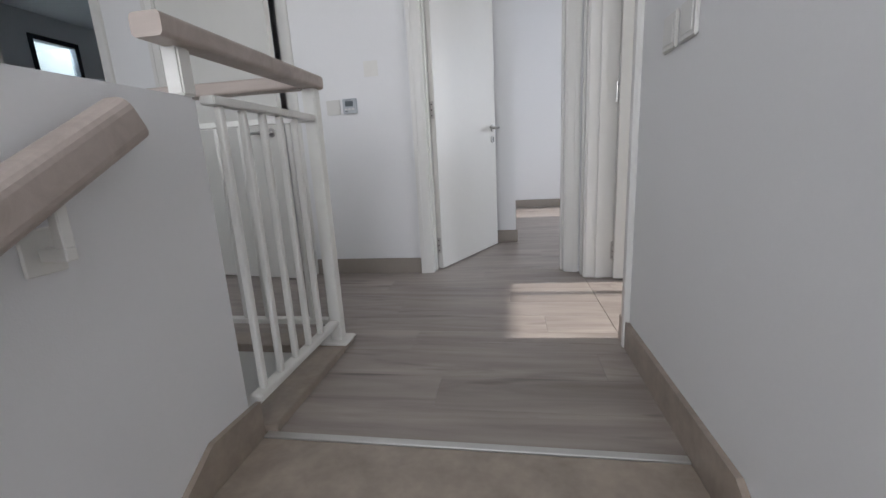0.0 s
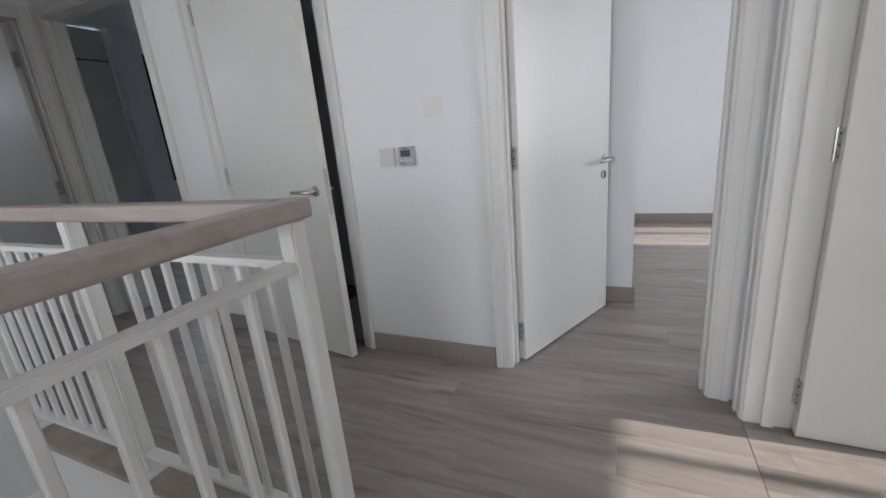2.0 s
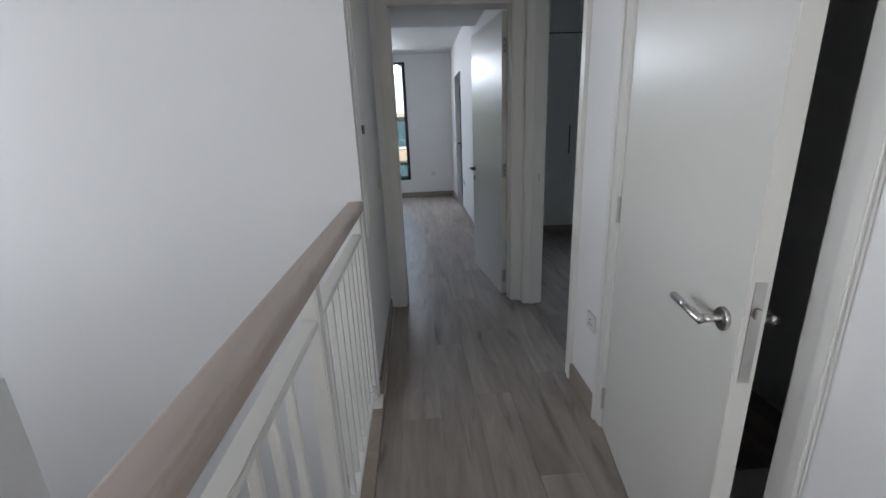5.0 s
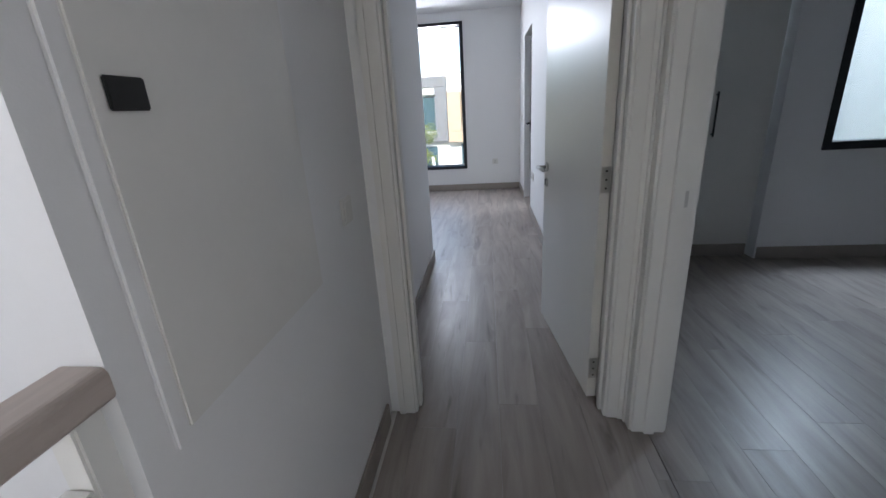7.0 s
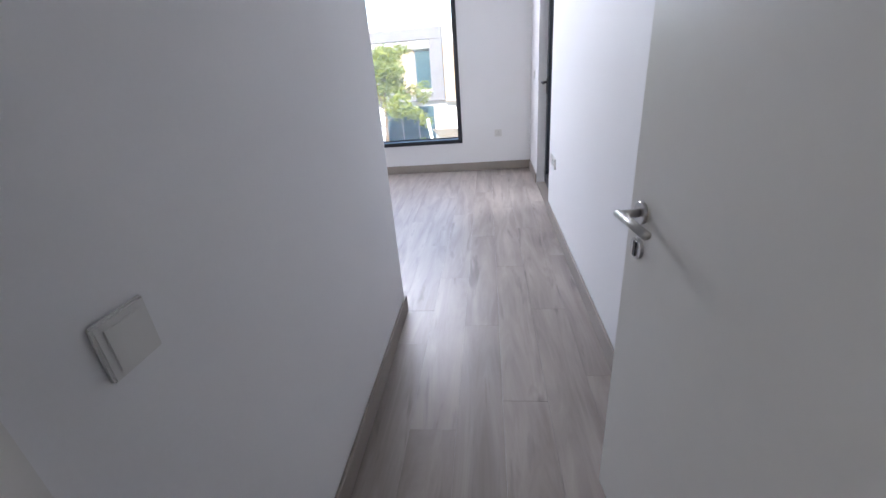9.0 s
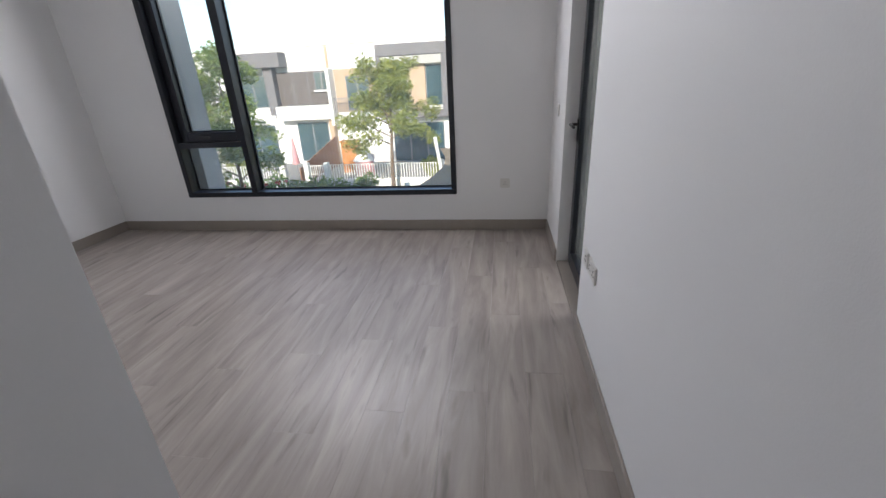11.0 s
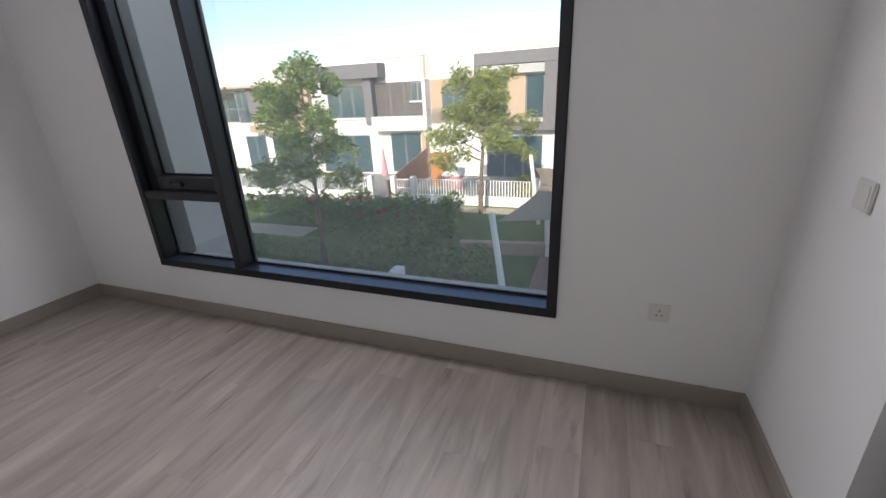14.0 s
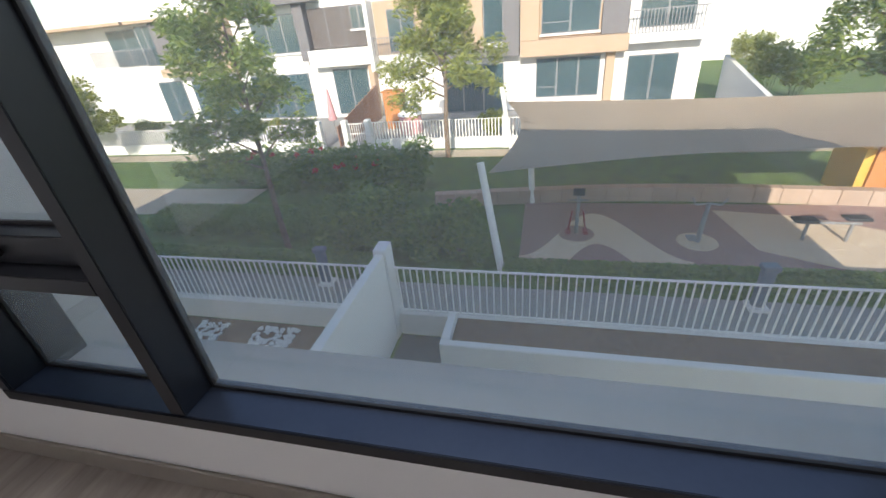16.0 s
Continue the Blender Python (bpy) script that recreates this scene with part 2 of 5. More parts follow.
# ---- mesh helpers ----
def box(bm, x0, x1, y0, y1, z0, z1):
    r = bmesh.ops.create_cube(bm, size=1)
    bmesh.ops.transform(bm, verts=r["verts"], matrix=Matrix.Translation(((x0 + x1) / 2, (y0 + y1) / 2, (z0 + z1) / 2)) @ Matrix.Diagonal((abs(x1 - x0), abs(y1 - y0), abs(z1 - z0), 1)))
    return r["verts"]


def rod(bm, a, b, r0, r1=None, seg=10):
    a, b = Vector(a), Vector(b)
    d = b - a
    r = bmesh.ops.create_cone(bm, cap_ends=True, segments=seg, radius1=r0, radius2=r0 if r1 is None else r1, depth=d.length)
    bmesh.ops.transform(bm, verts=r["verts"], matrix=Matrix.Translation((a + b) / 2) @ d.to_track_quat("Z", "Y").to_matrix().to_4x4())
    return r["verts"]


def prism(bm, pts, axis, a, b):
    """A polygon (u, v) pushed from a to b along an axis; u, v are the other two axes in order."""
    def at(u, v, w):
        return {"x": (w, u, v), "y": (u, w, v), "z": (u, v, w)}[axis]
    lo, hi = [bm.verts.new(at(u, v, a)) for u, v in pts], [bm.verts.new(at(u, v, b)) for u, v in pts]
    bm.faces.new(lo), bm.faces.new(hi[::-1])
    for i in range(len(pts)):
        j = (i + 1) % len(pts)
        bm.faces.new((lo[j], lo[i], hi[i], hi[j]))
    bmesh.ops.recalc_face_normals(bm, faces=bm.faces[:])


def bevel(bm, w, seg=2):
    bmesh.ops.bevel(bm, geom=bm.edges[:], offset=w, segments=seg, affect="EDGES", clamp_overlap=True)


def link(name, bm, material, smooth=False):
    me = bpy.data.meshes.new(name)
    bm.to_mesh(me)
    bm.free()
    me.materials.append(material)
    if smooth:
        me.shade_smooth()
    return new(name, me)


def part(name, bm, material, parent, label="", smooth=False):
    ob = link(name, bm, material, smooth)
    ob.parent = parent
    if label:
        ob["label"] = label
    return ob


def thing(name, label, category, group="", m=None, kind=""):
    ob = new(name)
    ob.empty_display_size = 0.1
    if m is not None:
        ob.matrix_world = m
    return tagged(ob, label, category, group, kind)


def box_part(name, parent, material, dims, bev=0.003, label="", seg=2):
    bm = bmesh.new()
    box(bm, *dims)
    if bev:
        bevel(bm, bev, seg)
    return part(name, bm, material, parent, label)


def wall(name, label, axis, p0, p1, u0, u1, z0, z1, holes=(), material=None):
    """A wall as one solid sheet p0..p1 thick, along u, with rectangular openings (u0, u1, z0, z1) right through it."""
    us = sorted({u0, u1, *(h[0] for h in holes), *(h[1] for h in holes)})
    zs = sorted({z0, z1, *(h[2] for h in holes), *(h[3] for h in holes)})
    us, zs = [u for u in us if u0 <= u <= u1], [z for z in zs if z0 <= z <= z1]

    def solid(i, j):
        if not (0 <= i < len(us) - 1 and 0 <= j < len(zs) - 1):
            return False
        u, z = (us[i] + us[i + 1]) / 2, (zs[j] + zs[j + 1]) / 2
        return not any(h[0] < u < h[1] and h[2] < z < h[3] for h in holes)
    bm, made = bmesh.new(), {}

    def v(u, p, z):
        k = (round(u, 5), round(p, 5), round(z, 5))
        if k not in made:
            made[k] = bm.verts.new((u, p, z) if axis == "x" else (p, u, z))
        return made[k]
    for i in range(len(us) - 1):
        for j in range(len(zs) - 1):
            if not solid(i, j):
                continue
            a, b, c, d = us[i], us[i + 1], zs[j], zs[j + 1]
            for p in (p0, p1):
                bm.faces.new((v(a, p, c), v(b, p, c), v(b, p, d), v(a, p, d)))
            for near, e in (((i - 1, j), ((a, c), (a, d))), ((i + 1, j), ((b, c), (b, d))), ((i, j - 1), ((a, c), (b, c))), ((i, j + 1), ((a, d), (b, d)))):
                if not solid(*near):
                    (ua, za), (ub, zb) = e
                    bm.faces.new((v(ua, p0, za), v(ub, p0, zb), v(ub, p1, zb), v(ua, p1, za)))
    bmesh.ops.recalc_face_normals(bm, faces=bm.faces[:])
    return tagged(link(name, bm, material or PAINT), label, "wall", kind="structure")


def slab(name, label, category, material, dims, bev=0.0):
    bm = bmesh.new()
    box(bm, *dims)
    if bev:
        bevel(bm, bev)
    return tagged(link(name, bm, material), label, category, kind="structure")


# ---- setting: floors, walls, ceilings ----
FZ = -0.012  # screed under the planks
slab("floor_slab_hall", "concrete floor slab under the hallway planks", "floor", RENDERW, (-3.08, 1.26, 1.80, 3.02, -0.30, FZ))
slab("floor_slab_landing", "concrete slab under the landing planks", "floor", RENDERW, (0.15, 1.26, 1.06, 1.83, -0.20, FZ))
slab("floor_slab_north", "concrete floor slab of the sunlit room", "floor", RENDERW, (-0.9, 5.7, 3.02, 6.2, -0.30, FZ))
slab("floor_slab_east", "concrete floor slab of the east room", "floor", RENDERW, (1.26, 5.7, -0.5, 3.02, -0.30, FZ))
slab("floor_slab_bedroom", "concrete floor slab of the bedroom", "floor", RENDERW, (-8.28, -3.08, -1.75, 2.855, -0.30, FZ))
slab("floor_slab_wardrobe_room", "concrete floor slab of the wardrobe room", "floor", RENDERW, (-5.9, -0.9, 3.02, 6.9, -0.30, FZ))

H = 2.62
WIN4 = (4.78, 5.38, 0.84, 2.38)
wall("wall_hall_north", "white painted hallway wall with three door openings", "x", 2.90, 3.02, -2.77, 1.26, 0, H,
     [(-2.70, -1.74, 0, 2.1), (-1.325, -0.49, 0, 2.1), (0.335, 1.175, 0, 2.1)])
wall("wall_stair_east", "white painted wall beside the stairs", "y", 1.26, 1.40, -3.05, 3.02, -3.3, H, [(1.93, 2.79, -0.02, 2.1)])
wall("wall_stair_end", "white painted end wall of the stairwell", "y", -1.78, -1.64, -3.05, 1.88, -3.3, H)
# opening is invented, to go with the stairwell fill lamp
wall("wall_stair_south", "unseen white stairwell wall with an opening added for fill light", "x", -3.17, -3.05, -1.78, 1.40, -3.3, H, [(-1.1, 1.1, 0.7, 2.4)])
wall("wall_corridor_south", "white painted corridor wall", "x", 1.76, 1.88, -2.77, -1.78, 0, H)
wall("wall_under_landing", "white painted wall under the hallway edge", "x", 1.67, 1.80, -1.64, 0.15, -3.3, -0.30)
wall("wall_bedroom_door", "white painted wall with the bedroom doorway", "y", -2.92, -2.77, 1.76, 2.90, 0, H, [(1.98, 2.83, 0, 2.1)])
wall("wall_bedroom_passage", "white painted wall of the bedroom passage", "x", 1.70, 1.838, -4.73, -2.92, 0, H)
wall("wall_bedroom_east", "white painted bedroom wall", "y", -4.73, -4.60, -1.595, 1.70, 0, H)
wall("wall_bedroom_south", "white painted bedroom wall with sockets", "x", -1.75, -1.595, -8.28, -4.60, 0, H)
wall("wall_bedroom_window", "white painted wall round the large window", "y", -8.28, -8.03, -1.595, 2.855, 0, H, [(-0.75, 2.017, 0.355, 2.49)])
wall("wall_bedroom_north", "white painted wall with the balcony door opening", "x", 2.855, 3.10, -8.28, -2.92, 0, H, [(-7.29, -6.37, 0, 2.12)])
wall("wall_closet_back", "dark unlit closet back wall", "x", 3.75, 3.85, -1.52, -0.30, 0, H)
wall("wall_closet_west", "closet side wall", "y", -1.64, -1.52, 3.02, 3.85, 0, H)
wall("wall_closet_east", "closet side wall beside the sunlit room", "y", -0.30, -0.18, 3.02, 6.05, 0, H)
wall("wall_room_block", "white painted wall block behind the open door", "x", 3.82, 6.05, -0.18, 0.885, 0, H)
wall("wall_room_north", "bright white wall lit by the sun", "x", 6.05, 6.17, -0.18, 5.7, 0, H)
wall("wall_room_partition", "white wall between the two sunny rooms", "x", 2.90, 3.02, 1.40, 5.6, 0, H)
wall("wall_east_facade_south", "white outer wall with a window to the east", "y", 5.55, 5.70, -0.5, 2.90, -0.3, H, [(0.9, 2.88, 0.3, 2.37)])
wall("wall_east_facade_north", "white outer wall with a window to the east", "y", 5.55, 5.70, 3.02, 6.05, -0.3, H, [(5.35, 6.0, 0.9, 2.35)])
wall("wall_east_south", "white wall of the east room", "x", -0.62, -0.5, 1.40, 5.7, 0, H)
wall("wall_wardrobe_room_north", "white wall of the wardrobe room with a window", "x", 6.8, 6.95, -4.78, -0.9, 0, H)
wall("wall_wardrobe_room_west", "white wall of the wardrobe room with a window", "y", -4.78, -4.63, 4.46, 6.8, 0, H, [(WIN4[0], WIN4[1], WIN4[2], WIN4[3])])
wall("wall_wardrobe_niche", "white wall behind the wardrobe", "y", -5.9, -5.75, 3.10, 4.6, 0, H)
wall("wall_wardrobe_room_east", "white wall of the wardrobe room", "y", -1.02, -0.9, 3.85, 6.8, 0, H)
slab("ceiling_hall", "white painted flat ceiling over hall and stairs", "ceiling", CEIL, (-3.08, 1.40, -3.17, 3.02, H, H + 0.2))
slab("ceiling_bedroom", "white painted bedroom ceiling", "ceiling", CEIL, (-8.28, -3.08, -1.75, 3.10, H, H + 0.2))
slab("ceiling_passage", "lowered white ceiling over the bedroom passage", "ceiling", CEIL, (-4.73, -2.925, 1.83, 2.85, 2.36, H - 0.005))
slab("ceiling_rooms", "white painted ceiling of the sunny rooms", "ceiling", CEIL, (1.405, 5.7, -0.62, 6.17, H, H + 0.2))
slab("ceiling_room_north", "white painted ceiling of the sunlit room", "ceiling", CEIL, (-0.30, 1.40, 3.025, 6.17, H, H + 0.2))
slab("ceiling_wardrobe_room", "white painted ceiling of the wardrobe room", "ceiling", CEIL, (-4.78, -0.305, 3.105, 6.95, H, H + 0.2))
slab("roof_block", "white flat roof with parapet of the house", "roof", RENDERW, (-8.30, 6.3, -12.0, 7.1, 2.9, 3.55))
slab("house_wall_below", "white outer wall of the storey below", "wall", RENDERW, (-8.28, -8.10, -12.0, 3.0, -3.3, -0.31))
slab("house_wall_neighbour", "white outer wall of the adjoining house", "wall", RENDERW, (-8.28, -8.10, -12.0, -1.76, -0.30, 2.89))
slab("floor_lower_storey", "pale floor of the storey below the stairs", "floor", STONE, (-1.78, 1.40, -3.17, 1.83, -3.4, -3.3))


def skirting(name, x0, x1, y0, y1, material=SKIRT, h=0.1):
    bm = bmesh.new()
    box(bm, x0, x1, y0, y1, 0, h)
    bevel(bm, 0.003, 1)
    return tagged(link(name, bm, material), "taupe skirting board along the wall", "skirting", kind="structure")


for a, b in ((-1.68, -1.385), (-0.43, 0.275)):
    skirting("baseboard", a, b, 2.886, 2.8995)
skirting("baseboard", -2.70, -1.65, 1.8805, 1.894)
skirting("baseboard", -4.735, -2.99, 1.8385, 1.852)
skirting("baseboard", -4.744, -4.7305, -1.595, 1.852)
skirting("baseboard", -8.03, -4.75, -1.5945, -1.581)
skirting("baseboard", -8.0295, -8.016, -1.58, 2.854)
skirting("baseboard", -8.015, -7.30, 2.841, 2.8545)
skirting("baseboard", -6.36, -2.99, 2.841, 2.8545)
skirting("baseboard", -0.1, 0.897, 3.806, 3.8195)
skirting("baseboard", 0.8855, 0.899, 3.82, 6.035)
skirting("baseboard", 0.90, 5.5, 6.036, 6.0495)
skirting("baseboard", -4.61, -1.05, 6.786, 6.7995)
skirting("baseboard", -4.6295, -4.616, 4.47, 6.78)

# ---- stairs ----
RISE, RUN = 0.172, 0.275
stair = thing("staircase", "beige stone stair flight rising to the wooden landing", "stairs", kind="structure")
box_part("nosing_slab", stair, STONE, (0.165, 1.245, 1.02, 1.288, -0.04, 0.0), 0.004)
for i in range(12):
    y1 = 1.06 - i * RUN
    box_part("tread", stair, STONE, (0.165, 1.245, y1 - RUN - 0.03, y1, -(i + 1) * RISE - 0.03, -(i + 1) * RISE), 0.004)
    box_part("riser", stair, STONE, (0.165, 1.245, y1 - 0.022, y1 - 0.002, -(i + 1) * RISE, -i * RISE - 0.031 if i else -0.041), 0)
for x0, x1, n in ((1.245, 1.2595, "east"), (0.1505, 0.165, "west")):
    bm = bmesh.new()
    prism(bm, [(1.96 if n == "east" else 1.30, 0.0), (1.96 if n == "east" else 1.30, 0.10), (1.12, 0.11), (-1.9, -1.75), (-1.9, -2.2), (0.9, -0.5)], "x", x0, x1)
    part("stringer", bm, STONE, stair, "beige stone skirting along the stairs")
strip = tagged(link("floor_strip", (lambda b: (box(b, 0.166, 1.244, 1.288, 1.312, -0.01, 0.003), bevel(b, 0.002, 1), b)[2])(bmesh.new()), ALU),
               "aluminium edge strip between planks and stone", "trim", kind="structure")
slab("kerb_stone_long", "beige stone kerb under the railing", "kerb", STONE, (-1.64, 0.195, 1.79, 1.905, -0.01, 0.022), 0.003)
slab("kerb_stone_short", "beige stone kerb under the short railing", "kerb", STONE, (0.085, 0.195, 1.31, 1.789, -0.01, 0.022), 0.003)
slab("landing_edge", "white painted slab edge of the stairwell", "wall", PAINT, (0.085, 0.15, 1.29, 1.83, -0.3, -0.011))
low = tagged(link("parapet_block", (lambda b: (box(b, -0.59, 0.15, -2.6, 1.275, -3.3, 0.880), bevel(b, 0.006, 2), b)[2])(bmesh.new()), PAINT),
             "white plastered solid parapet beside the stairs", "parapet", kind="structure")


def tube_profile(bm, a, b, w, h, r):
    """A rounded bar from a to b, w wide and h high."""
    a, b = Vector(a), Vector(b)
    d = (b - a).normalized()
    side = d.cross(Vector((0, 0, 1))).normalized()
    up = side.cross(d)
    ring = []
    for cx, cy, s in ((1, 1, 0), (-1, 1, 90), (-1, -1, 180), (1, -1, 270)):
        for k in range(5):
            t = radians(s + k * 22.5)
            ring.append(side * (cx * (w / 2 - r) + r * math.cos(t)) + up * (cy * (h / 2 - r) + r * math.sin(t)))
    va, vb = [bm.verts.new(a + o) for o in ring], [bm.verts.new(b + o) for o in ring]
    n = len(ring)
    bm.faces.new(va), bm.faces.new(vb[::-1])
    for i in range(n):
        bm.faces.new((va[i], vb[i], vb[(i + 1) % n], va[(i + 1) % n]))
    bmesh.ops.recalc_face_normals(bm, faces=bm.faces[:])


# railing round the stairwell
RX, RY, CT = 0.150, 1.85, 1.025
railing = thing("stair_railing", "white steel stair railing with bleached wooden handrail", "railing")
bm = bmesh.new()
tube_profile(bm, (RX, 1.17, CT - 0.023), (RX, RY + 0.036, CT - 0.023), 0.070, 0.046, 0.011)
part("handrail", bm, CAPW, railing, "bleached oak handrail with knots")
bm = bmesh.new()
tube_profile(bm, (RX - 0.0325, RY, CT - 0.0235), (-1.638, RY, CT - 0.0235), 0.070, 0.046, 0.011)
part("handrail", bm, CAPW, railing, "bleached oak handrail with knots")


def post(x, y, z0, z1, s=0.046):
    box_part("post", railing, RAILW, (x - s / 2, x + s / 2, y - s / 2, y + s / 2, z0, z1), 0.004)


post(RX, RY, 0.03, CT - 0.0465)
post(RX - 0.015, 1.254, 0.880, CT - 0.0465, 0.04)
post(-0.76, RY, 0.03, CT - 0.0465)
post(-1.61, RY, 0.03, CT - 0.0465, 0.04)
for x in (RX, -0.76, -1.58):
    box_part("base_plate", railing, RAILW, (x - 0.055, x + 0.055, RY - 0.055, RY + 0.05, 0.022, 0.031), 0.003)
for z0, z1 in ((0.868, 0.888), (0.095, 0.115)):
    box_part("rail", railing, RAILW, (RX - 0.02, RX + 0.02, 1.306, RY - 0.024, z0, z1), 0.003)
    box_part("rail", railing, RAILW, (-0.736, RX - 0.024, RY - 0.02, RY + 0.02, z0, z1), 0.003)
    box_part("rail", railing, RAILW, (-1.589, -0.784, RY - 0.02, RY + 0.02, z0, z1), 0.003)
bal = bmesh.new()
box(bal, -0.0095, 0.0095, -0.0095, 0.0095, 0.1152, 0.8678)
bevel(bal, 0.003, 1)
first = part("baluster", bal, RAILW, railing)
spots = [(RX, 1.345 + 0.09 * i) for i in range(5)] + [(RX - 0.10 - 0.0972 * i, RY) for i in range(7)] + [(-0.86 - 0.0972 * i, RY) for i in range(8)]
first.location = (*spots[0], 0)
for x, y in spots[1:]:
    o = first.copy()
    scene.collection.objects.link(o)
    o.location = (x, y, 0)

# wall handrail up the stairs
hand = thing("wall_handrail", "bleached wooden handrail on white brackets along the parapet", "handrail")
bm = bmesh.new()
tube_profile(bm, (0.198, 1.035, 0.812), (0.198, 0.10, 0.248), 0.058, 0.075, 0.02)
part("handrail", bm, CAPW, hand)
for y in (0.89, 0.2):
    z = 0.812 - (1.035 - y) * 0.603
    bm = bmesh.new()
    box(bm, 0.152, 0.158, y - 0.03, y + 0.03, z - 0.145, z - 0.075)
    box(bm, 0.158, 0.207, y - 0.009, y + 0.009, z - 0.125, z - 0.105)
    box(bm, 0.189, 0.207, y - 0.009, y + 0.009, z - 0.105, z - 0.03)
    bevel(bm, 0.002, 1)
    part("bracket", bm, RAILW, hand, "white steel bracket")


# ---- doors ----
def door_frame(name, axis, p0, p1, u0, u1, z1, label, rev=0.0):
    """Lining and stepped architraves of an opening u0..u1 in a wall p0..p1."""
    fr = thing(name, label, "door frame", kind="structure")
    w = 0.068

    def bx(n, ua, ub, pa, pb, za, zb, bev=0.003):
        d = (ua, ub, pa, pb, za, zb) if axis == "x" else (pa, pb, ua, ub, za, zb)
        return box_part(n, fr, TRIM, d, bev)
    for ua, ub in ((u0 + 0.0015, u0 + 0.022), (u1 - 0.022, u1 - 0.0015)):
        bx("jamb", ua, ub, p0 - 0.004, p1 + 0.004, 0, z1 - 0.022)
    bx("head_jamb", u0 + 0.0015, u1 - 0.0015, p0 - 0.004, p1 + 0.004, z1 - 0.0215, z1 - 0.0015)
    mid = (p0 + p1) / 2 + rev
    for ua, ub in ((u0 + 0.0225, u0 + 0.034), (u1 - 0.034, u1 - 0.0225)):
        bx("door_stop", ua, ub, mid - 0.02, mid + 0.02, 0, z1 - 0.023)
    for p, s in ((p0, -1), (p1, 1)):
        for ua, ub, uo, ui in ((u0 - w + 0.01, u0 + 0.012, u0 - w + 0.01, u0 - 0.03), (u1 - 0.012, u1 + w - 0.01, u1 + 0.03, u1 + w - 0.01)):
            pa, pb = sorted((p + s * 0.0005, p + s * 0.013))
            bx("architrave", ua, ub, pa, pb, 0, z1 + w - 0.01)
            pa, pb = sorted((p + s * 0.0135, p + s * 0.021))
            bx("architrave_step", uo, ui, pa, pb, 0, z1 + w - 0.01)
        pa, pb = sorted((p + s * 0.0005, p + s * 0.013))
        bx("architrave", u0 + 0.0125, u1 - 0.0125, pa, pb, z1 - 0.012, z1 + w - 0.01)
        pa, pb = sorted((p + s * 0.0135, p + s * 0.021))
        bx("architrave_step", u0 - 0.029, u1 + 0.029, pa, pb, z1 + 0.03, z1 + w - 0.01)
    return fr


def lever(parent, x, y, z, side, toward):
    """A bent steel lever with rosette on the face at y (side +-1), pointing along toward."""
    bm = bmesh.new()
    rod(bm, (x, y, z), (x, y + side * 0.009, z), 0.026, seg=24)
    bevel(bm, 0.002, 1)
    hd = part("rosette", bm, STEEL, parent, "round brushed steel rosette")
    bm = bmesh.new()
    rod(bm, (x, y + side * 0.009, z), (x, y + side * 0.052, z), 0.0095, seg=14)
    rod(bm, (x - toward * 0.0095, y + side * 0.052, z), (x + toward * 0.125, y + side * 0.052, z), 0.0095, seg=14)
    part("lever", bm, STEEL, hd, "brushed steel lever handle", True)


def door(name, m, width, flip, label, key=True, height=2.065, grip=0.955):
    """A leaf hinged at its origin, along local x, thickness towards local -y (flip=1) or +y (flip=-1)."""
    th = 0.042
    d = thing(name, label, "door", m=m)
    y0, y1 = (-th, 0.0) if flip > 0 else (0.0, th)
    box_part("leaf", d, DOOR, (0.004, width, y0, y1, 0.008, height), 0.002)
    hx = width - 0.06
    for y, s in ((y0, -1), (y1, 1)):
        lever(d, hx, y, grip, s, -1)
        if key:
            bm = bmesh.new()
            rod(bm, (hx, y, grip - 0.085), (hx, y + s * 0.008, grip - 0.085), 0.025, seg=20)
            e = part("escutcheon", bm, STEEL, d, "round steel key escutcheon")
            bm = bmesh.new()
            box(bm, hx - 0.006, hx + 0.006, y + s * 0.0082, y + s * 0.011, grip - 0.103, grip - 0.067)
            part("keyhole", bm, BLACKP, e)
    box_part("latch_plate", d, STEEL, (width + 0.0003, width + 0.0022, (y0 + y1) / 2 - 0.011, (y0 + y1) / 2 + 0.011, 0.80, 1.02), 0.0005)
    box_part("latch_bolt", d, STEEL, (width + 0.0024, width + 0.011, (y0 + y1) / 2 - 0.006, (y0 + y1) / 2 + 0.006, 0.945, 0.967), 0.002)
    for z in (0.16, 1.0, 1.85):
        bm = bmesh.new()
        rod(bm, (0.0, y1 + 0.006 if flip > 0 else y0 - 0.006, z - 0.05), (0.0, y1 + 0.006 if flip > 0 else y0 - 0.006, z + 0.05), 0.0065, seg=10)
        box(bm, 0.0005, 0.0035, y0 + 0.006, y1 - 0.002, z - 0.05, z + 0.05)
        hinge = part("hinge", bm, STEEL, d, "steel butt hinge with screws")
        for k in (-0.033, 0.0, 0.033):
            s = bmesh.new()
            rod(s, (0.0002, (y0 + y1) / 2, z + k), (-0.0012, (y0 + y1) / 2, z + k), 0.0042, seg=8)
            part("screw", s, BLACKP, hinge)
    return d


